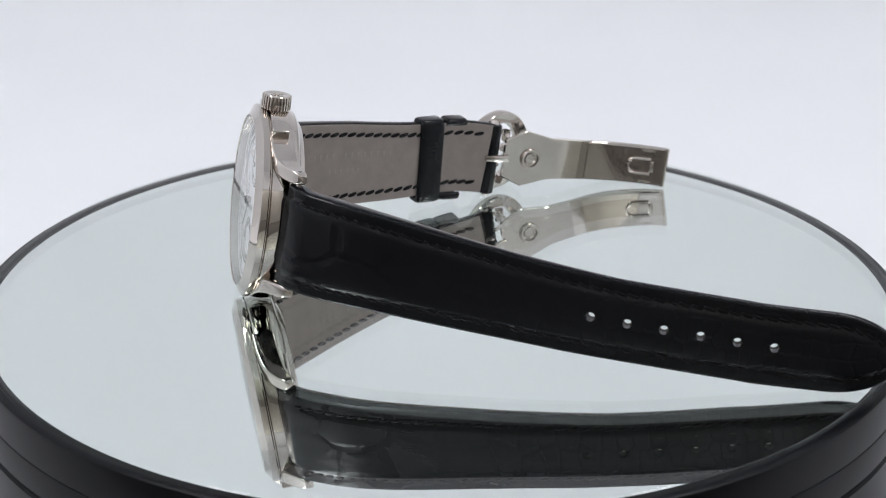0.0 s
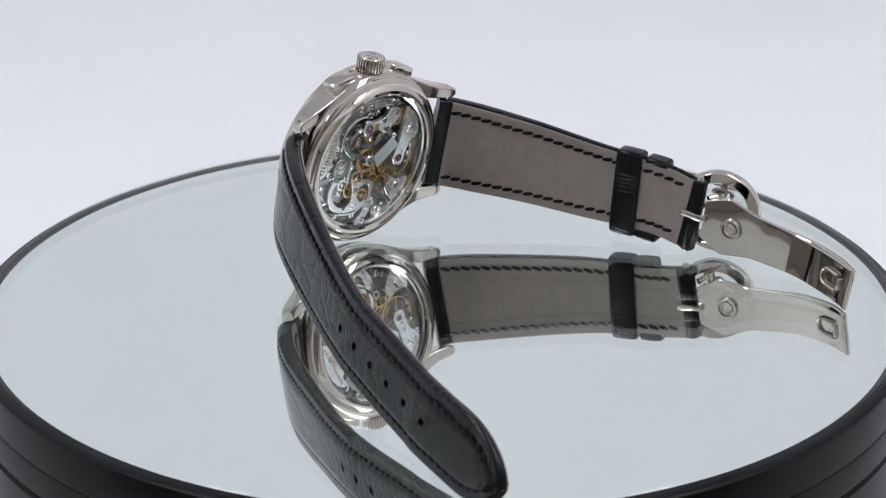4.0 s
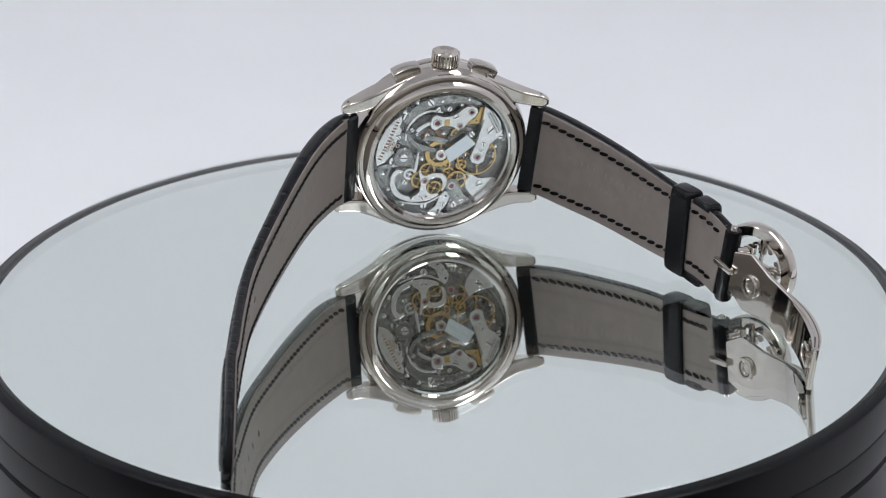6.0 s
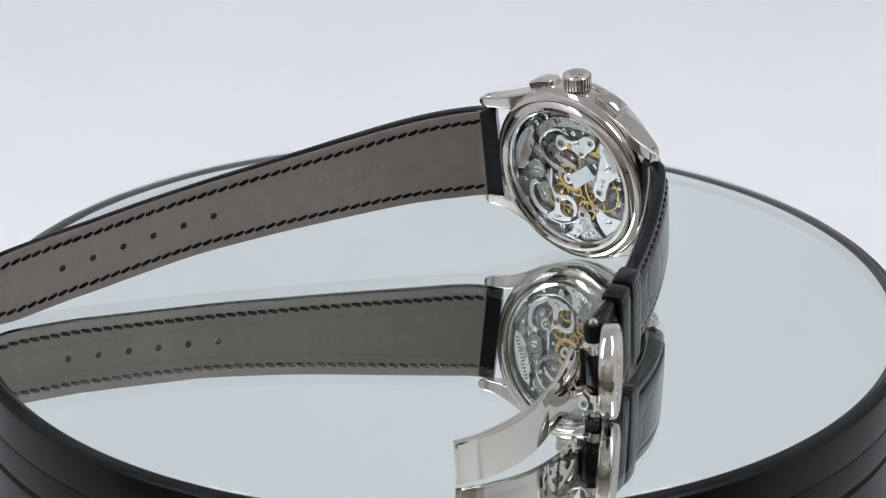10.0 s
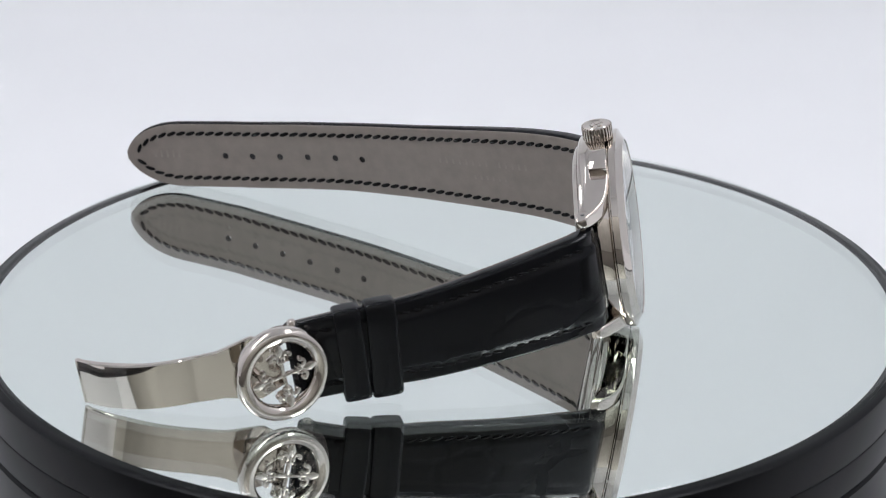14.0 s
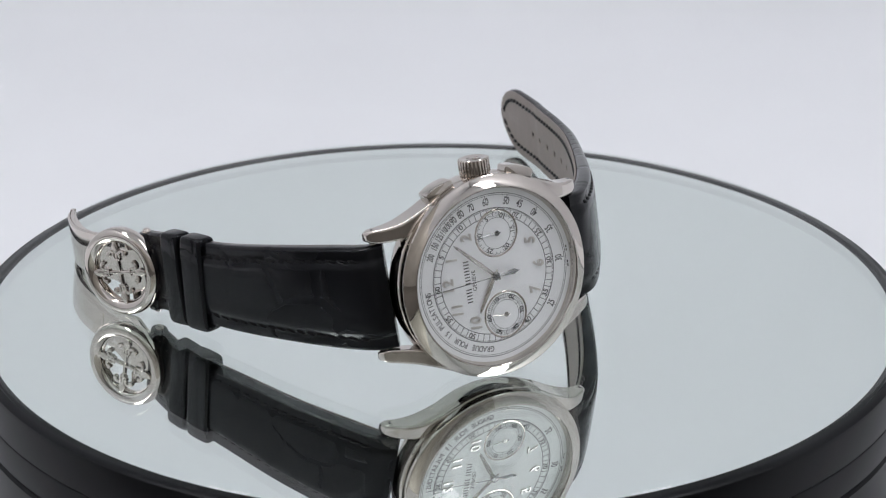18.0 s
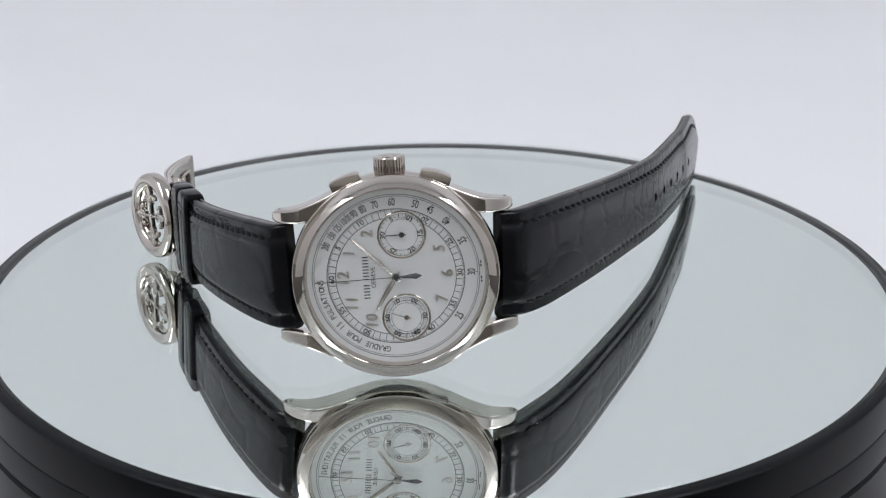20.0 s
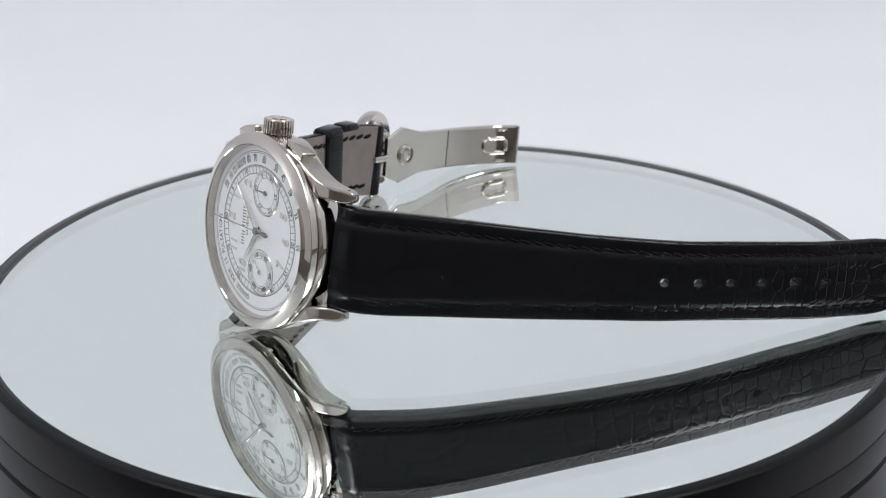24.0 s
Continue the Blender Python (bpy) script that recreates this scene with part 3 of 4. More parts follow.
    bridge("heart_lever", [(-4.6, 3.6), (-2.7, 4.2), (0.9, 3.4), (1.8, 2.4), (0.9, 2.1), (-2.6, 3.1)], 5.9, 6.2, STEEL_DULL)
    bridge("lower_rail", [(-8.5, -11.8), (-5.9, -13.7), (-1.9, -15.0), (-1.5, -14.0), (-5.5, -12.8), (-7.8, -11.3)], 5.2, 5.7, STEEL_DARK)
    # bright bridges
    bridge("winding_bridge", [(-9.6, 9.5), (-9.4, 8.2), (-9.8, 6.9), (-9.2, 6.0), (-10.0, 4.2), (-10.3, 2.8), (-10.9, 1.6), (-11.1, 0.1), (-12.4, -1.6), (-14.2, -2.4), (-14.7, -0.1), (-14.3, 3.3), (-13.0, 6.3), (-11.4, 8.4)], 5.4, 6.4, STEEL, "bright steel bridge with gilt engraving", smooth=False)
    bridge("chronograph_bridge", [(-3.1, 7.5), (-2.9, 9.0), (-1.8, 9.6), (-0.4, 9.1), (2.1, 9.4), (4.2, 11.0), (5.9, 11.4), (7.3, 10.5), (7.0, 9.0), (5.4, 7.6), (4.5, 6.3), (3.3, 5.9), (1.7, 6.7), (-0.3, 6.9), (-1.7, 6.0), (-2.7, 6.4)], 5.9, 6.9, STEEL, "bright steel bridge with three jewels")
    bridge("stud_plate", [(8.1, 10.8), (8.8, 10.6), (8.3, 6.8), (5.0, 6.6), (5.3, 7.4), (6.8, 7.9), (7.6, 9.1)], 5.4, 6.2, BRASS, "gilt brass plate", smooth=False)
    bridge("balance_cock", [(8.8, 11.3), (11.0, 9.9), (12.7, 7.6), (13.5, 4.9), (12.4, 3.4), (11.0, 2.2), (10.2, -0.2), (9.9, -2.2), (8.7, -2.9), (7.1, -2.3), (6.6, -1.1), (7.3, 1.2), (8.1, 5.1), (8.5, 7.6)], 6.3, 7.1, STEEL, "bright steel balance cock", smooth=False)
    bridge("hook_lever", [(-7.8, -4.1), (-9.5, -3.5), (-10.7, -4.7), (-10.9, -7.1), (-9.9, -9.6), (-8.1, -11.0), (-5.8, -11.7), (-5.6, -10.7), (-7.9, -9.7), (-9.4, -8.0), (-9.9, -5.8), (-9.1, -4.5)], 6.0, 6.6, STEEL, "curved bright steel lever")
    bridge("train_bridge", [(-5.9, -11.7), (-3.4, -11.7), (-1.3, -11.2), (0.4, -10.3), (0.2, -9.7), (-1.3, -9.9), (-2.4, -8.9), (-2.6, -7.4), (-2.0, -6.3), (-0.7, -5.8), (0.6, -6.2), (1.1, -7.7), (0.8, -9.4), (1.5, -9.0), (2.0, -7.5), (1.7, -5.7), (0.5, -4.8), (-1.7, -4.7), (-2.7, -5.3), (-3.8, -4.8), (-4.5, -3.3), (-4.6, -4.5), (-4.0, -6.9), (-4.1, -9.0), (-4.9, -10.0), (-5.9, -10.6)], 6.1, 6.8, STEEL, "bright steel train bridge")
    bridge("lower_cock", [(1.7, -8.1), (2.6, -6.6), (4.3, -6.8), (5.3, -8.5), (6.4, -10.7), (8.2, -12.2), (7.3, -13.5), (4.3, -14.3), (2.7, -14.0), (3.1, -11.4), (2.3, -9.6)], 5.7, 6.5, STEEL_DULL, "dark steel wheel cock")
    bridge("lower_plate", [(-1.7, -14.8), (0.1, -13.2), (0.9, -10.7), (2.0, -9.6), (3.0, -10.5), (3.0, -12.3), (1.2, -14.9), (-0.1, -15.3)], 5.6, 6.2, STEEL)
    bridge("lower_plate", [(6.7, -4.9), (9.5, -6.8), (13.3, -7.2), (11.8, -10.8), (9.4, -12.0), (7.3, -10.0), (6.5, -8.0)], 5.2, 6.0, STEEL, "bright polished plate")
    bridge("click_spring", [(-9.1, -11.4), (-6.0, -12.4), (-2.5, -12.6), (0.5, -11.2), (2.0, -9.8), (0.5, -10.8), (-2.5, -12.2), (-5.8, -12.0)], 6.0, 6.4, STEEL)
    part("domed_cap", lathe([(0, -0.6), (2.4, -0.45), (3.6, -0.15), (4.0, 0.1), (0, 0.1)], 64), STEEL_DULL, watch, "round polished steel cap", 60, mm_pose(-5.1, 1.7, -5.6))
    cap = part("column_wheel_cap", lathe([(0, -0.4), (2.1, -0.4), (2.3, -0.2), (2.3, 1.0), (0, 1.0)], 64), STEEL_DULL, watch, "round satin steel cap", 30, mm_pose(8.5, -0.5, -6.5))
    part("cap_screw", lathe([(0, -0.6), (0.85, -0.6), (0.95, -0.4), (0, -0.4)], 32), STEEL, cap, "", 30)
    # again a dark bar for the shade of the slot
    part("cap_slot_shade", slab(1.5, 0.22, 0.05, 0, (0, 0, -0.62)), STEEL_DARK, cap)
    part("centre_disc", lathe([(0.5, -0.3), (1.2, -0.3), (1.32, -0.15), (1.32, 1.0), (0.5, 1.0)], 40), STEEL, watch, "polished steel centre disc", 30, mm_pose(0.0, -0.3, -6.6))
    part("paper_label", prism([(-u, v) for u, v in [(0.5, 0.9), (5.3, 4.7), (7.5, 2.4), (2.0, -2.0)]], -7.35, -7.25), CARD, watch, "small plain white sticker")
    part("emblem", slab(1.2, 1.5, 0.08, 0.02), BRASS, watch, "small gilt emblem plate", None, mm_pose(-0.6, 7.7, -6.92, 0, 0, 0))
    for u, v, h, r in ((-1.6, 7.7, 6.9, 0.77), (6.0, 10.0, 6.9, 0.64), (3.6, 6.8, 6.9, 0.55), (-0.0, -0.3, 6.9, 0.55), (8.3, -1.0, 7.1, 0.72), (-3.1, -6.5, 6.8, 0.6), (3.2, -8.2, 6.5, 0.77), (6.4, -6.3, 6.2, 0.64), (-10.0, 2.3, 6.4, 0.38)):
        jewel(u, v, h, r)
    for u, v, h, r in ((2.5, 9.0, 6.9, 0.68), (10.6, 5.5, 7.1, 0.85), (9.3, 2.1, 7.1, 0.55), (6.7, 4.3, 6.3, 0.72), (1.7, -12.9, 6.2, 0.55), (4.1, -13.0, 6.5, 0.72), (5.7, -12.2, 6.5, 0.55), (-3.5, -10.6, 6.8, 0.6), (-2.6, -13.1, 5.9, 0.77), (-7.5, -7.2, 5.8, 0.6), (9.8, -8.4, 6.0, 0.81), (-3.3, 4.2, 5.8, 0.6), (-3.3, 12.3, 6.0, 0.85), (-1.4, 10.5, 6.0, 0.6), (1.1, 10.6, 6.0, 0.6), (-9.9, 4.4, 6.4, 0.55), (-11.0, 0.8, 6.4, 0.34), (13.2, 3.7, 6.6, 0.68), (-6.9, 5.8, 5.9, 0.55), (-5.7, 4.7, 5.9, 0.43), (3.8, 11.5, 6.0, 0.34), (8.9, 0.6, 7.1, 0.43)):
        screw(u, v, h, r, random.uniform(0, 180))
    for u, v, h, r in ((2.0, 13.2, 5.95, 0.38), (-5.9, -10.7, 6.85, 0.21), (-2.5, -10.4, 6.85, 0.21), (2.3, -10.9, 6.25, 0.26), (0.8, -14.4, 6.25, 0.26), (4.9, -10.8, 6.55, 0.21), (7.2, -12.7, 6.5, 0.21), (-1.5, -7.8, 6.5, 0.21), (6.7, 6.6, 6.25, 0.17), (7.5, 7.5, 6.25, 0.17), (5.8, 7.1, 6.25, 0.17), (-9.3, -8.0, 5.8, 0.38), (-8.0, -9.1, 5.8, 0.34), (-12.8, 1.9, 6.45, 0.13)):
        # dark discs laid on the plates for the shade inside small holes
        part("pin_hole_shade", lathe([(0, -0.03), (r, -0.03), (r, 0.1), (0, 0.1)], 16), STEEL_DARK, watch, "", None, mm_pose(-u, v, -h))
    # gilt engraving as plain strokes
    for k in range(13):
        part("engraved_mark", slab(0.34, 0.75, 0.04, 0), COPPER, watch, "", None, mm_pose(13.7 + (-0.275) * k, -0.8 + 0.733 * k, -6.42, 0, 0, 111.0))
    for text, x, y, size, dx, dy in (("GENEVE", 11.78, 2.5, 0.95, -0.327, 0.945), ("SWISS", 11.0, 2.2, 0.9, -0.187, 0.982)):
        m = Matrix(((dx, dy, 0), (dy, -dx, 0), (0, 0, -1))).to_4x4()
        m.translation = Vector((x, y, -6.43)) * MM
        lettering(text, size, COPPER, "engraved_word", watch, m, 0.02, bold=0.01)
    for k in range(24):
        part("engraved_mark", slab(0.15, 0.4, 0.04, 0), STEEL_DARK, watch, "", None, mm_pose(-7.4 + (-0.061) * k, 1.6 + (0.278) * k, -7.12, 0, 0, 102.0))
    for k in range(18):
        part("engraved_mark", slab(0.15, 0.4, 0.04, 0), STEEL_DARK, watch, "", None, mm_pose(-10.4 + (-0.159) * k, 10.2 + (-0.271) * k, -7.12, 0, 0, -120.0))
    for k in range(18):
        part("engraved_mark", slab(0.15, 0.4, 0.04, 0), STEEL_DARK, watch, "", None, mm_pose(-10.0 + (-0.159) * k, 9.9 + (-0.276) * k, -7.12, 0, 0, -120.0))
    for k in range(16):
        part("engraved_mark", slab(0.15, 0.4, 0.04, 0), STEEL_DARK, watch, "", None, mm_pose(-9.6 + (-0.173) * k, 9.6 + (-0.32) * k, -7.12, 0, 0, -118.0))
    for k in range(3):
        r = 3.0 - 0.5 * k
        part("balance_spring", annulus(r, r + 0.09, -6.2, (-8.5, -1.3), 64, 0.12), STEEL_DARK, watch)
    for k in range(26):
        a = 2 * math.pi * k / 26 + 0.1
        part("rim_stud", lathe([(0, -0.12), (0.2, -0.12), (0.22, 0.1), (0, 0.1)], 14), STEEL_DARK if k % 3 else GOLD, watch, "", 30, mm_pose(14.5 * math.cos(a), 14.5 * math.sin(a), -5.25))
    # small steel wheels, a toothed rack and pillars among the levers
    for u, v, h, r, teeth, mat in ((-7.6, 8.6, 5.6, 1.5, 24, STEEL_BRIGHT), (-5.2, 11.2, 5.5, 1.1, 18, STEEL_DULL), (-2.4, 3.2, 5.6, 1.3, 22, STEEL_DULL), (-9.8, -2.0, 5.5, 1.5, 28, STEEL_BRIGHT),
                                   (1.6, -3.4, 5.7, 1.2, 20, BRASS), (5.2, -3.4, 5.6, 1.3, 22, BRASS), (-6.4, -5.2, 5.6, 1.4, 22, STEEL_BRIGHT), (3.2, 4.4, 5.6, 1.2, 20, BRASS), (11.6, -0.6, 5.6, 1.3, 20, STEEL_DULL)):
        wheel("small_wheel", u, v, h, r, teeth, 4, mat, 0.35)
    rack = [prism([(8.0 * math.cos(b) + 0.0, 8.0 * math.sin(b)) for b in np.linspace(0.75, 1.5, 16)] + [(7.4 * math.cos(b), 7.4 * math.sin(b)) for b in np.linspace(1.5, 0.75, 16)], -5.95, -5.55)]
    for b in np.linspace(0.76, 1.49, 20):
        t = slab(0.35, 0.18, 0.36, 0, (8.15, 0, -5.75))
        t.transform(Matrix.Rotation(b, 4, "Z"))
        rack.append(t)
    part("toothed_rack", join(rack), STEEL_BRIGHT, watch, "curved toothed steel rack")
    for u, v in ((-8.8, 10.2), (-6.2, 12.4), (-0.6, 12.4), (5.4, 12.6), (12.2, -3.2), (12.6, 0.8), (-12.6, -4.6), (-11.0, -8.6), (-7.4, -12.6), (0.4, 4.6), (6.2, 0.6), (-4.0, -1.4), (-8.4, -0.6), (10.8, -10.4), (4.8, -11.8)):
        part("pillar", lathe([(0, -0.35), (0.3, -0.35), (0.36, -0.2), (0.5, -0.15), (0.5, 0.4), (0, 0.4)], 18), STEEL_BRIGHT, watch, "", 40, mm_pose(-u, v, -5.7))
    # small levers and studs between the bridges
    for u, v, length, turn in ((-7.4, 11.0, 3.4, 20), (-5.6, 8.6, 3.0, -35), (-4.9, 9.8, 2.6, 12), (-2.2, 5.0, 2.8, 40), (-6.6, 6.0, 2.4, 75), (-11.8, -4.0, 2.6, 80), (11.2, -4.4, 3.0, 62),
                               (12.6, -1.8, 2.4, 75), (0.8, -4.2, 2.6, 8), (-1.6, -3.2, 2.2, -30), (9.6, -12.0, 2.6, -40), (-8.6, -12.0, 2.4, 30), (-5.4, -0.8, 2.6, 15), (6.8, -13.2, 2.4, -20), (5.2, -5.4, 2.4, 20)):
        t = join([slab(length, 0.45, 0.35, 0.08), lathe([(0, 0.25), (0.5, 0.25), (0.5, -0.25), (0, -0.25)], 20)])
        part("small_lever", t, random.choice((STEEL, STEEL_DULL, STEEL_DARK)), watch, "", None, mm_pose(-u, v, -5.5 - 0.25 * random.random(), 0, 0, turn))


movement()


# ---- straps
def frames_along(points, count):
    """Places, width directions, outward normals and lengths along a strap's middle line."""
    c, length = spline(points, count)
    tan = np.gradient(c, axis=0)
    tan /= np.linalg.norm(tan, axis=1)[:, None]
    up = np.array([0, 1.0, 0])
    side = up - tan * (tan @ up)[:, None]
    side /= np.linalg.norm(side, axis=1)[:, None]
    return c, tan, side, np.cross(tan, side), np.linspace(0, length, count)


LONG = [(19.8, -0.15, -5.1), (25.3, -0.4, -8.7), (33.8, -0.25, -20.4), (44.6, -0.7, -40.2), (54.1, -0.95, -59.9), (58.9, -0.9, -73.3), (63.1, -0.9, -87.3), (65.1, -0.8, -94), (70.4, 0.0, -118.4)]
SHORT = [(-19.8, 0, -5.1), (-24.3, -0.2, -8.1), (-33.0, -0.2, -22.5), (-39.7, -0.2, -37.2), (-44.7, 0.7, -51.2), (-46.6, 0.3, -61.0)]


class Strap:
    """A strap half: its middle line, width and thickness, and places on it."""

    def __init__(self, points, width, thick, sign, tip):
        self.c, self.tan, self.side, nor, self.s = frames_along(points, 170)
        self.nor, self.length, self.tip = nor * sign, self.s[-1], tip
        self.width, self.thick = width, thick

    def half(self, a):
        return self.width(a, self.length) / 2

    def th(self, a):
        return self.thick(a, self.length)

    def at(self, a, w, out):
        """The place a along, w across and out outwards, with the directions there."""
        f = lambda q: np.array([np.interp(a, self.s, q[:, k]) for k in range(3)])
        c, t, s, n = f(self.c), f(self.tan), f(self.side), f(self.nor)
        return c + s * w + n * out, t, s, n

    def pose_at(self, a, w, out, along=(1, 0)):
        """A pose on the surface: x along the strap (turned by along), z outwards."""
        p, t, s, n = self.at(a, w, out)
        x = Vector(t * along[0] + s * along[1]).normalized()
        z = Vector(n).normalized()
        y = z.cross(x).normalized()
        m = Matrix((x, y, z)).transposed().to_4x4()
        m.translation = Vector(p) * MM
        return m

    def body(self, lo, hi, inset, a0, a1, crown=0.0, count=150, cols=57):
        """A layer of the strap between two depths, given as shares of the thickness at each length."""
        bm = bmesh.new()
        lay = bm.verts.layers.float_vector.new("skin")
        rows = []
        dens = 0.0
        for a in np.linspace(a0, a1, count):
            w = max(self.half(a) - inset, 0.05)
            th, row = self.th(a), []
            l, h = lo(a), hi(a)
            grow = np.interp(a, [0, 45, 70, 110], [0.85, 1.0, 1.7, 2.9])
            for side_out in (True, False):
                qs = np.sin(np.linspace(-1, 1, cols) * math.pi / 2)
                for q in (qs if side_out else qs[::-1]):
                    edge = max(0.0, (abs(q) * w - (w - 0.7)) / 0.7)
                    fall = min(0.22, (h - l) * 0.3) * edge ** 2.5
                    if side_out:
                        e = w - abs(q) * w
                        o = h * th
                        if h > 0.3:
                            # a plump middle that falls away to the seam and a flat margin
                            u = min(1.0, max(0.0, (e - 1.9) / 2.3))
                            o += crown * (u * u * (3 - 2 * u) - 0.6 - 0.25 * q * q) - fall * th
                            o -= 0.14 * math.exp(-((e - 2.6) / 0.35) ** 2) if w > 3 else 0
                    else:
                        o = (l + (fall if l < -0.3 else 0)) * th
                    p, t, s, n = self.at(a, q * w, o)
                    v = bm.verts.new(p)
                    v[lay] = (a * grow * 0.085, q * w * grow * 0.115, 0)
                    row.append(v)
            rows.append(row)
        n = len(rows[0])
        for x, y in zip(rows, rows[1:]):
            for k in range(n):
                bm.faces.new((x[k], x[(k + 1) % n], y[(k + 1) % n], y[k]))
        bm.faces.new(list(reversed(rows[0])))
        bm.faces.new(rows[-1])
        bmesh.ops.recalc_face_normals(bm, faces=bm.faces)
        return bm

    def seam(self, inset, pitch, a0, a1):
        """Places of stitches along a line set in from the edge: (length, across, direction)."""
        line = [(a, self.half(a) - inset) for a in np.linspace(a0, a1, 400)]
        if self.tip:
            # follow the rounded tip: step in along the outline's normal
            raw = [(a, self.half(a)) for a in np.linspace(a0, self.length, 900)]
            line = []
            for (xa, ya), (xb, yb) in zip(raw, raw[1:]):
                d = math.hypot(xb - xa, yb - ya)
                px, py = xb + (yb - ya) / d * inset, yb - (xb - xa) / d * inset
                if py >= 0 and xb <= self.length:
                    line.append((px, py))
        out, run = [], 0.0
        nxt = pitch / 2
        for (xa, ya), (xb, yb) in zip(line, line[1:]):
            d = math.hypot(xb - xa, yb - ya)
            while d > 0 and run + d >= nxt:
                u = (nxt - run) / d
                out.append((xa + (xb - xa) * u, ya + (yb - ya) * u, (xb - xa) / d, (yb - ya) / d))
                nxt += pitch
            run += d
        return out


def long_width(a, L):
    w = np.interp(a, [0, 11, 51, 71, L], [21.1, 20.8, 17.3, 16.25, 16.0])
    d = L - a
    if d < 15:
        w *= max(0.0, 1 - ((15 - d) / 15) ** 2.3) ** 0.62
    return max(w, 0.1)


def short_width(a, L):
    return np.interp(a, [0, 11, 46, L], [20.9, 20.4, 17.0, 16.35])


def strap_thick(a, L):
    return np.interp(a, [0, 3, 12, 45, 75, L], [3.2, 4.0, 4.0, 3.0, 2.6, 2.4])


def punch(ob, strap_, places, r=0.95):
    """Cut round holes through a strap layer."""
    cutters = [lathe([(0, 4), (r, 4), (r, -4), (0, -4)], 20) for _ in places]
    for bm, a in zip(cutters, places):
        m = strap_.pose_at(a, 0, 0)
        m.translation = m.translation / MM
        bm.transform(m)
    bm = join(cutters)
    bm.transform(Matrix.Scale(MM, 4))
    me = bpy.data.meshes.new("cutter")
    bm.to_mesh(me)
    bm.free()
    tool = new("cutter", me)
    mod = ob.modifiers.new("holes", "BOOLEAN")
    mod.operation, mod.object, mod.solver = "DIFFERENCE", tool, "EXACT"
    saved, ob.parent = ob.parent, None
    dg = bpy.context.evaluated_depsgraph_get()
    dg.update()
    made = bpy.data.meshes.new_from_object(ob.evaluated_get(dg))
    ob.modifiers.remove(mod)
    ob.parent = saved
    ob.data = made
    bpy.data.objects.remove(tool)


def stitch_mesh(width, high, length, twist):
    """One saddle stitch: a short plump thread that dips at both ends."""
    secs = []
    for u in np.linspace(-1, 1, 9):
        r = max(0.02, 1 - abs(u) ** 2.2) ** 0.6
        secs.append([(u * length / 2, u * twist + math.cos(b) * width / 2 * r, math.sin(b) * high * r + high * (r - 1)) for b in np.linspace(0, 2 * math.pi, 9)[:-1]])
    bm = loft(secs)
    bm.transform(Matrix.Scale(MM, 4))
    me = bpy.data.meshes.new("stitch")
    for f in bm.faces:
        f.smooth = True
    bm.to_mesh(me)
    bm.free()
    me.materials.append(THREAD)
    return me


STITCH_IN, STITCH_OUT = stitch_mesh(0.92, 0.34, 2.85, 0.34), stitch_mesh(0.75, 0.28, 2.6, -0.28)


def make_strap(name, geo, label, a_lining, a_end, holes=()):
    L = geo.length
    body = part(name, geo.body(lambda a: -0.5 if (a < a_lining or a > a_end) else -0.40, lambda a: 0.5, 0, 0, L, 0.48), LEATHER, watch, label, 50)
    lining = part("lining", geo.body(lambda a: -0.5, lambda a: -0.395, 0.22, a_lining, min(a_end, L - 0.3)), LINING, body, "smooth taupe calf leather lining", 50)
    if holes:
        punch(body, geo, holes, 0.92)
        punch(lining, geo, holes, 0.78)
    stop = a_end - 1.5
    for w_sign in (1, -1):
        for a, w, dx, dy in geo.seam(2.5, 2.42, a_lining + 0.4, stop):
            if a < L:
                link("stitch", STITCH_IN, body, "", geo.pose_at(a, w * w_sign, -0.5 * geo.th(a) - 0.05, (dx, dy * w_sign)) @ Matrix.Rotation(math.pi, 4, "X"))
        for a, w, dx, dy in geo.seam(2.6, 2.42, 4.5, stop):
            if a < L:
                link("stitch", STITCH_OUT, body, "", geo.pose_at(a, w * w_sign, 0.5 * geo.th(a) - 0.24, (dx, dy * w_sign)))
    return body


geo_long = Strap(LONG, long_width, strap_thick, 1, True)
geo_short = Strap(SHORT, short_width, strap_thick, -1, False)


def length_at_z(geo, z):
    return float(np.interp(-z, -geo.c[:, 2], geo.s))


H1, H6 = length_at_z(geo_long, -60.3), length_at_z(geo_long, -93.9)
HOLES = [H1 + (H6 - H1) * k / 5 for k in range(6)]
strap_long = make_strap("long_strap", geo_long, "long black alligator strap half with six punched holes", 3.5, 999, HOLES)
strap_short = make_strap("short_strap", geo_short, "short black alligator strap half", 3.5, geo_short.length - 2.0)
# stamped lines on the lining, as plain strokes, their highlight painted as lighter colour
for geo, owner, a0, n, pitch, w0, size in ((geo_short, strap_short, 13.0, 14, 1.75, 2.2, 1.5), (geo_short, strap_short, 19.5, 6, 1.6, -1.4, 1.1), (geo_long, strap_long, 22.0, 14, 1.75, 1.6, 1.4),
                                           (geo_long, strap_long, 28.0, 6, 1.6, -1.8, 1.0), (geo_long, strap_long, geo_long.length - 13.5, 5, 1.5, 0.5, 1.8)):
    for k in range(n):
        if n == 14 and k == 5:
            continue
        part("stamped_mark", slab(0.5, size, 0.08, 0.02), PRESSED_HIGHLIGHT, owner, "", None, geo.pose_at(a0 + k * pitch, w0, -0.5 * geo.th(a0 + k * pitch) - 0.0))


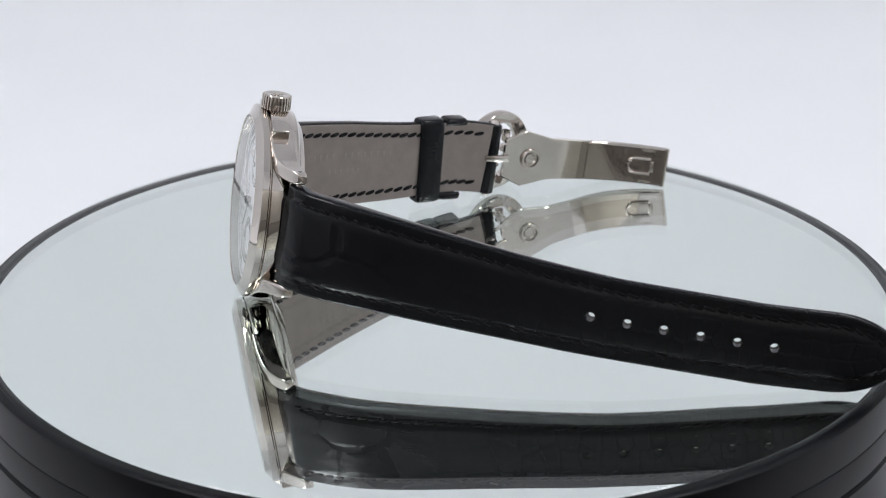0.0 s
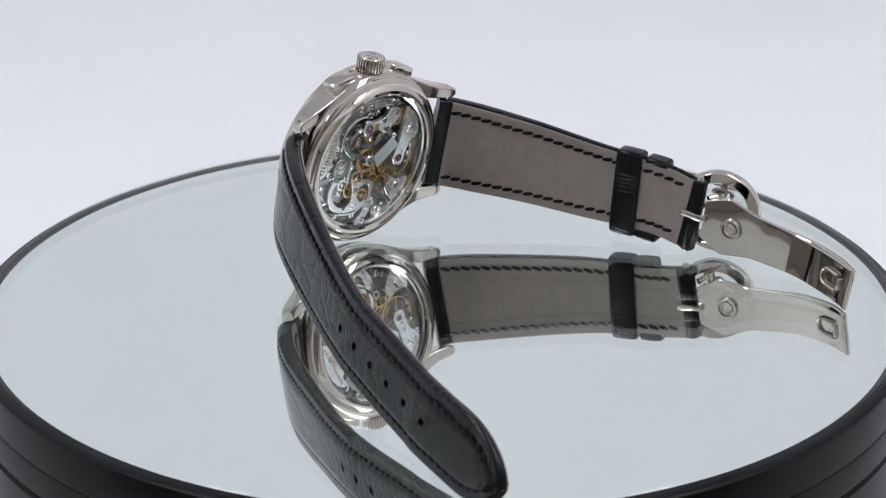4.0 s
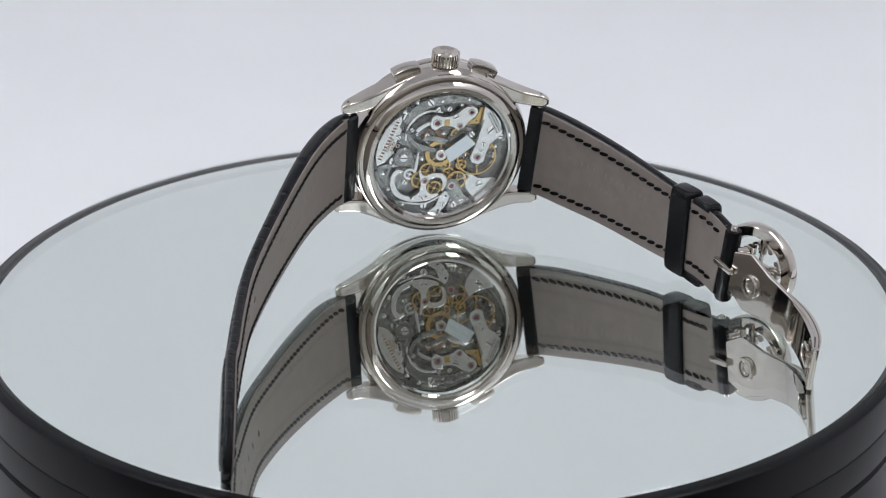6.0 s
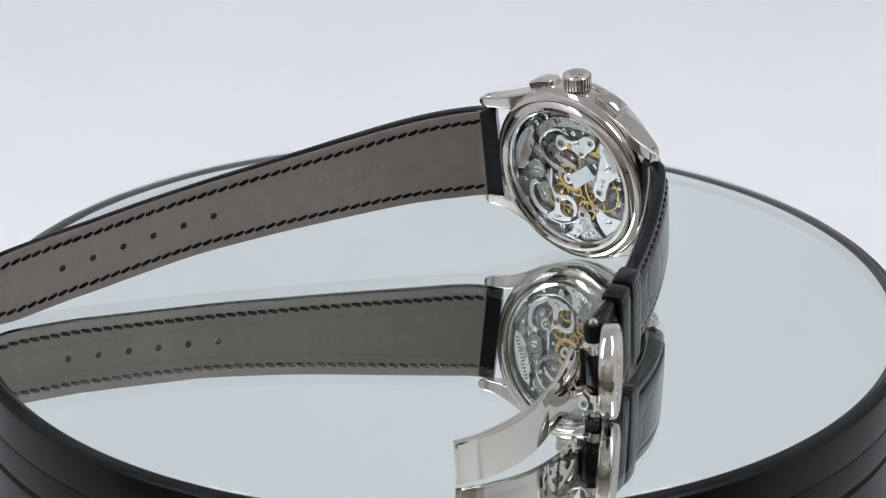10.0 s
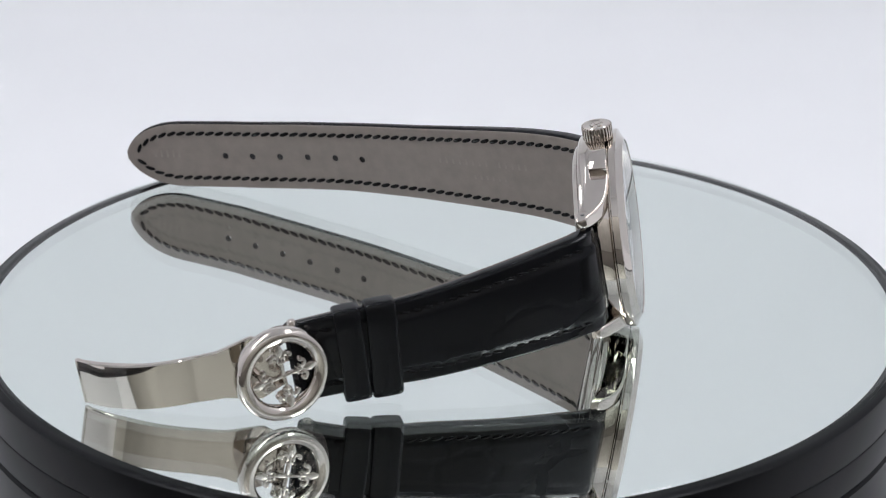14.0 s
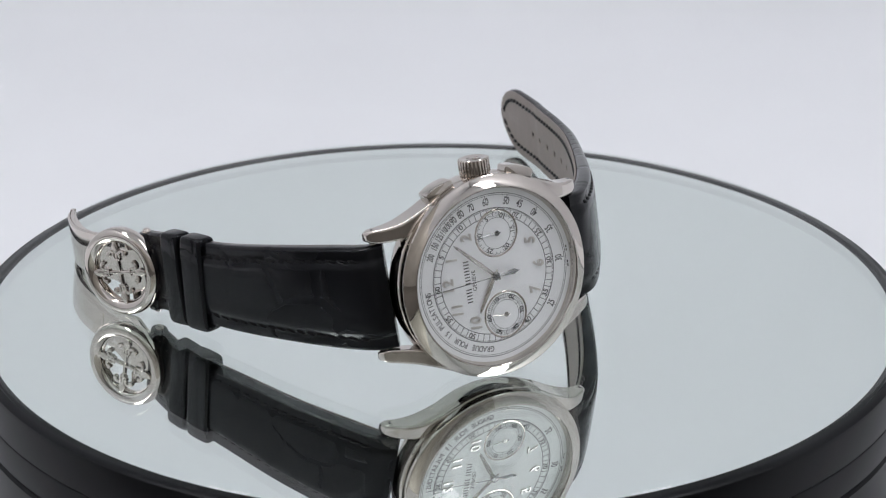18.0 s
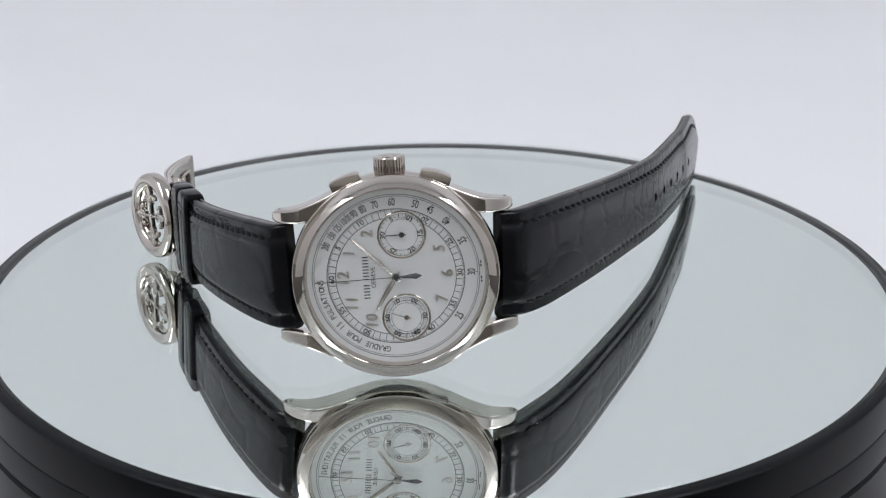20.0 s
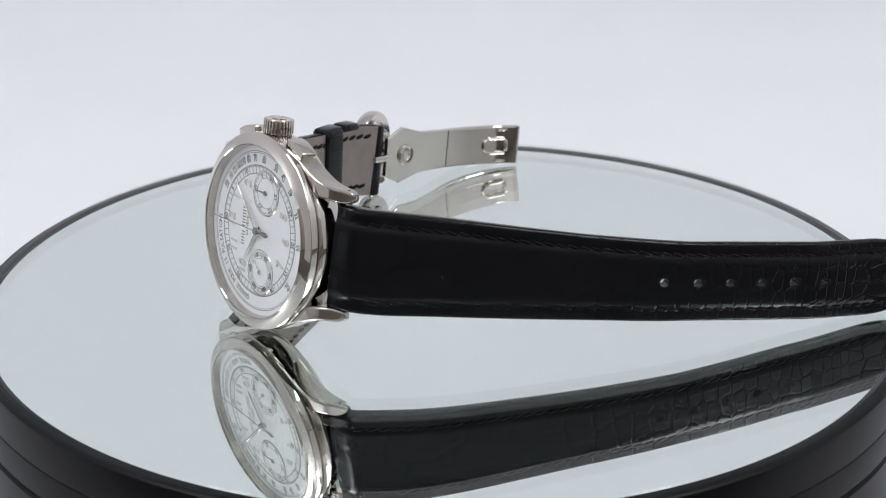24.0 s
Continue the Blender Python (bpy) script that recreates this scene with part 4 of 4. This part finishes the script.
def keeper(geo, a, length, full, label):
    """A soft leather loop round the strap; not full: open on the lining side."""
    w, th, lift = geo.half(a) + 0.15, geo.th(a) / 2, 1.05
    turns = np.linspace(-0.5, 1.5, 64, endpoint=False) * math.pi if full else np.linspace(-0.24, 1.24, 56) * math.pi

    def ring(hw, hh, x):
        bend = lambda c: math.copysign(abs(c) ** 0.3, c)
        return [(x, hw * bend(math.cos(b)), hh * bend(math.sin(b))) for b in turns]
    bm = bmesh.new()
    lay = bm.verts.layers.float_vector.new("skin")
    rows = []
    for u, g in ((-0.5, 0.1), (-0.5, 0.6), (-0.46, 0.88), (-0.36, 1.0), (0, 1.04), (0.36, 1.0), (0.46, 0.88), (0.5, 0.6), (0.5, 0.1)):
        rows.append([bm.verts.new(p) for p in ring(w + lift * g, th + lift * 0.85 * g, u * length)])
    for x in (0.5, -0.5):
        rows.append([bm.verts.new(p) for p in ring(w, th + 0.1, x * length)])
    rows.append(rows[0])
    n_ = len(turns)
    for r0, r1 in zip(rows, rows[1:]):
        for k in range(n_ if full else n_ - 1):
            j = (k + 1) % n_
            bm.faces.new((r0[k], r0[j], r1[j], r1[k]))
    if not full:
        for k in (0, n_ - 1):
            bm.faces.new([r[k] for r in rows[:-1]])
    for r in rows[:-1]:
        for k, v in enumerate(r):
            v[lay] = (v.co.x * 0.16 + 3.3, k * 0.09 + a * 0.1, 0)
    bmesh.ops.recalc_face_normals(bm, faces=bm.faces)
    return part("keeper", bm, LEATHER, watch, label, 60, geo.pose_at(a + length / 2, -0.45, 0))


K1 = length_at_z(geo_short, -42.0)
keeper(geo_short, K1, 5.9, True, "black leather keeper loop")
keeper(geo_short, K1 + 6.4, 5.2, False, "black leather keeper loop near the clasp")


# the strap's end is folded round the clasp's pin
part("end_fold", loft([[(-46.6 + r * math.cos(b), yy, -60.3 + r * math.sin(b)) for b in np.linspace(0, 2 * math.pi, 24, endpoint=False)]
                       for yy, r in ((-7.95, 1.2), (-7.85, 1.6), (-7.5, 1.8), (8.0, 1.8), (8.35, 1.6), (8.45, 1.2))]), LEATHER, strap_short, "leather folded round the pin", 40)


# ---- folding clasp
def rod(a, b, r, seg=12):
    a, b = Vector(a), Vector(b)
    bm = bmesh.new()
    bmesh.ops.create_cone(bm, cap_ends=True, segments=seg, radius1=r, radius2=r, depth=(b - a).length)
    bm.transform(Matrix.Translation((a + b) / 2) @ (b - a).to_track_quat("Z", "Y").to_matrix().to_4x4())
    return bm


def clasp():
    out = Vector((-0.85, 0.0, 0.525)).normalized()
    y = Vector((0, 1, 0))
    m = Matrix((y.cross(out), y, out)).transposed().to_4x4()
    m.translation = Vector((-52.6, 1.0, -62.3)) * MM
    prof = [(6.35, -1.2), (6.3, 0.0), (6.45, 0.4), (6.85, 0.8), (7.4, 1.08), (7.9, 1.15), (8.4, 1.05), (8.85, 0.75), (9.15, 0.25), (9.25, -0.4), (9.2, -1.7), (8.9, -2.1), (6.9, -2.1)]
    ring = part("clasp_ring", lathe(prof, 96), GOLD, watch, "round polished white gold clasp cover", 40, m)
    for k in range(4):
        # a slender stem, a pointed tip and two curled petals
        bits = [prism([(0.2, -0.3), (4.4, -0.26), (4.4, 0.26), (0.2, 0.3)], -0.25, 0.7, 0.08)]
        line, _ = spline([(4.0, 0.28), (4.5, 0.62), (5.2, 0.85), (5.9, 0.6), (6.6, 0.3)], 14)
        bits.append(prism([(x, -v) for x, v in line] + [(x, v) for x, v in line[::-1]], -0.25, 0.75, 0.1))
        bits.append(prism([(2.5, -0.75), (2.95, -0.75), (2.95, 0.75), (2.5, 0.75)], -0.25, 0.78, 0.08))
        for side in (1, -1):
            turns = np.linspace(-2.5, 1.35, 18)
            arc = [(3.75 + 0.98 * math.cos(b), side * (1.3 + 0.98 * math.sin(b))) for b in turns] + [(3.75 + 0.42 * math.cos(b), side * (1.3 + 0.42 * math.sin(b))) for b in turns[::-1]]
            bits.append(prism(arc[::side], -0.25, 0.72, 0.06))
            knob = lathe([(0, 0.78), (0.42, 0.7), (0.55, 0.45), (0.55, -0.2), (0, -0.2)], 16)
            knob.transform(Matrix.Translation((3.85, side * 1.98, 0)))
            bits.append(knob)
        bm = join(bits)
        bm.transform(Matrix.Rotation(k * math.pi / 2 + 0.05, 4, "Z"))
        part("cross_arm", bm, GOLD_SATIN, ring, "fleur-shaped openwork arm", 40)
    part("cross_boss", lathe([(0, 0.85), (0.35, 0.8), (0.5, 0.6), (0.5, -0.3), (0, -0.3)], 32), GOLD_SATIN, ring, "", 40)
    # posts that carry the ring on the blade
    for yy in (5.6, -5.2):
        part("post", join([rod((-49.6, yy, -64.2), (-46.9, yy * 0.9, -63.2), 0.8), rod((-49.4, yy - 0.9, -64.0), (-49.4, yy + 0.9, -64.0), 1.0)]), GOLD, watch, "", 40)
    pin = part("clasp_pin", rod((-46.6, -8.4, -60.3), (-46.6, 8.5, -60.3), 0.8), GOLD, watch, "", 40)
    for yy, turn in ((8.3, -90), (-7.7, 90)):
        part("pin_head", lathe([(0, 1.1), (0.7, 0.8), (1.1, 0), (1.1, -0.8), (0, -0.8)], 20), GOLD, pin, "", 40, mm_pose(-46.6, yy, -60.3, turn))
    part("prong", slab(1.1, 1.5, 6.0, 0.35), GOLD, watch, "", 40, mm_pose(-44.9, 0.8, -61.6, 0, 14, 0))
    # blade
    path = [(-46.4, 0.6, -63.4), (-47.9, 0.6, -69), (-50.0, 0.6, -78), (-51.2, 0.7, -88), (-49.9, 1.0, -96.5), (-47.6, 1.3, -102)]
    c, L = spline(path, 48)
    tan = np.gradient(c, axis=0)
    tan /= np.linalg.norm(tan, axis=1)[:, None]
    secs = []
    for k, p in enumerate(c):
        u = k / 47
        w = np.interp(u, [0, 0.13, 0.30, 0.5, 1], [4.4, 6.6, 4.9, 4.6, 4.5])
        n_ = np.array([tan[k][2], 0, -tan[k][0]])
        n_ /= np.linalg.norm(n_)
        t_ = 0.45
        secs.append([tuple(p + np.array([0, yy, 0]) + n_ * o) for yy, o in ((-w, -t_ * 0.6), (-w + 0.2, -t_), (w - 0.2, -t_), (w, -t_ * 0.6), (w, t_ * 0.6), (w - 0.2, t_), (-w + 0.2, t_), (-w, t_ * 0.6))])
    blade = part("clasp_blade", loft(secs), GOLD, watch, "polished curved folding clasp blade", 35)

    def on_blade(u, yy, lift):
        k = min(46, int(u * 47))
        t = Vector(tan[k]).normalized()
        z = Vector((-t.z, 0, t.x)).normalized()
        if z.x < 0:
            z = -z
        yv = z.cross(t)
        mm = Matrix((t, yv, z)).transposed().to_4x4()
        mm.translation = (Vector(c[k]) + z * lift + Vector((0, yy, 0))) * MM
        return mm
    capm = on_blade(0.19, 0.0, 0.45)
    part("clasp_cap", lathe([(0, 0.2), (1.0, 0.2), (1.2, 0.5), (1.4, 0.5), (1.5, -0.1), (1.75, -0.1), (1.85, 0.7), (2.3, 0.7), (2.5, 0.3), (2.5, -0.2), (0, -0.2)], 40), GOLD_SATIN, blade, "round riveted cap", 35, capm)
    for k in range(4):
        part("hallmark", slab(0.5, 0.5, 0.06, 0.02), GOLD_SATIN, blade, "", None, on_blade(0.33 + 0.03 * (k % 2), -1.4 + 0.9 * k, 0.46))
    # sprung end plate with its loop and catch
    secs = []
    for k in range(25, 48):
        lift = 0.62 + 0.55 * math.sin(math.pi * (k - 25) / 22) ** 0.8
        p, n_ = c[k], np.array([-tan[k][2], 0, tan[k][0]])
        n_ = n_ / np.linalg.norm(n_) * (1 if n_[0] > 0 else -1)
        secs.append([tuple(p + np.array([0, yy, 0]) + n_ * o) for yy, o in ((-4.3, 0.47), (4.3, 0.47), (4.2, lift), (-4.2, lift))])
    part("end_plate", loft(secs), GOLD, blade, "polished sprung end plate", 35)
    # cover plate on the outer side
    secs = []
    for k in range(20, 48):
        p, n_ = c[k], np.array([-tan[k][2], 0, tan[k][0]])
        n_ = n_ / np.linalg.norm(n_) * (-1 if n_[0] > 0 else 1)
        lift = 0.49 + 0.6 * math.sin(math.pi * (k - 20) / 27) ** 0.7
        secs.append([tuple(p + np.array([0, yy, 0]) + n_ * o) for yy, o in ((-4.55, 0.47), (4.55, 0.47), (4.45, lift), (-4.45, lift))])
    part("cover_plate", loft(secs), GOLD, blade, "polished outer cover plate", 35)
    # U-shaped loop, open towards the hinge, over a recess
    bend = [(-1.6 * math.sin(a), 1.75 * math.cos(a)) for a in np.linspace(0, math.pi, 13)]
    way = [(3.6, 1.75)] + bend + [(3.6, -1.75)]
    loop = join([rod((*p, 0.2), (*q, 0.2), 0.36, 10) for p, q in zip(way, way[1:])])
    part("spring_loop", loop, GOLD, blade, "", 40, on_blade(0.83, 0, 1.35))
    part("catch", slab(1.0, 2.6, 0.8, 0.2), GOLD_SATIN, blade, "", 40, on_blade(0.95, 0, 1.1))
    for yy in (3.75, -3.75):
        part("end_rail", slab(6.4, 0.6, 0.8, 0.15), GOLD, blade, "", 40, on_blade(0.88, yy, 0.7))
    part("end_hinge", rod((-47.5, -3.2, -102.2), (-47.5, 5.8, -102.2), 0.6), GOLD, blade, "", 40)


clasp()


# ---------------------------------------------------------------- what moves
def motions():
    rows = [(k * 0.5, pose(0, 0, 0, 0, 0, turn_at(k * 0.5))) for k in range(49)]
    walk(table, rows)
    walk(watch, [(t, m @ WATCH) for t, m in rows])
    # the running seconds hand: six degrees a second, clockwise
    walk(small_seconds, [(k, mm_pose(1.55, -8.25, 0.3, 0, 0, -(22 + 6 * (k - 20.5)))) for k in range(25)])


motions()
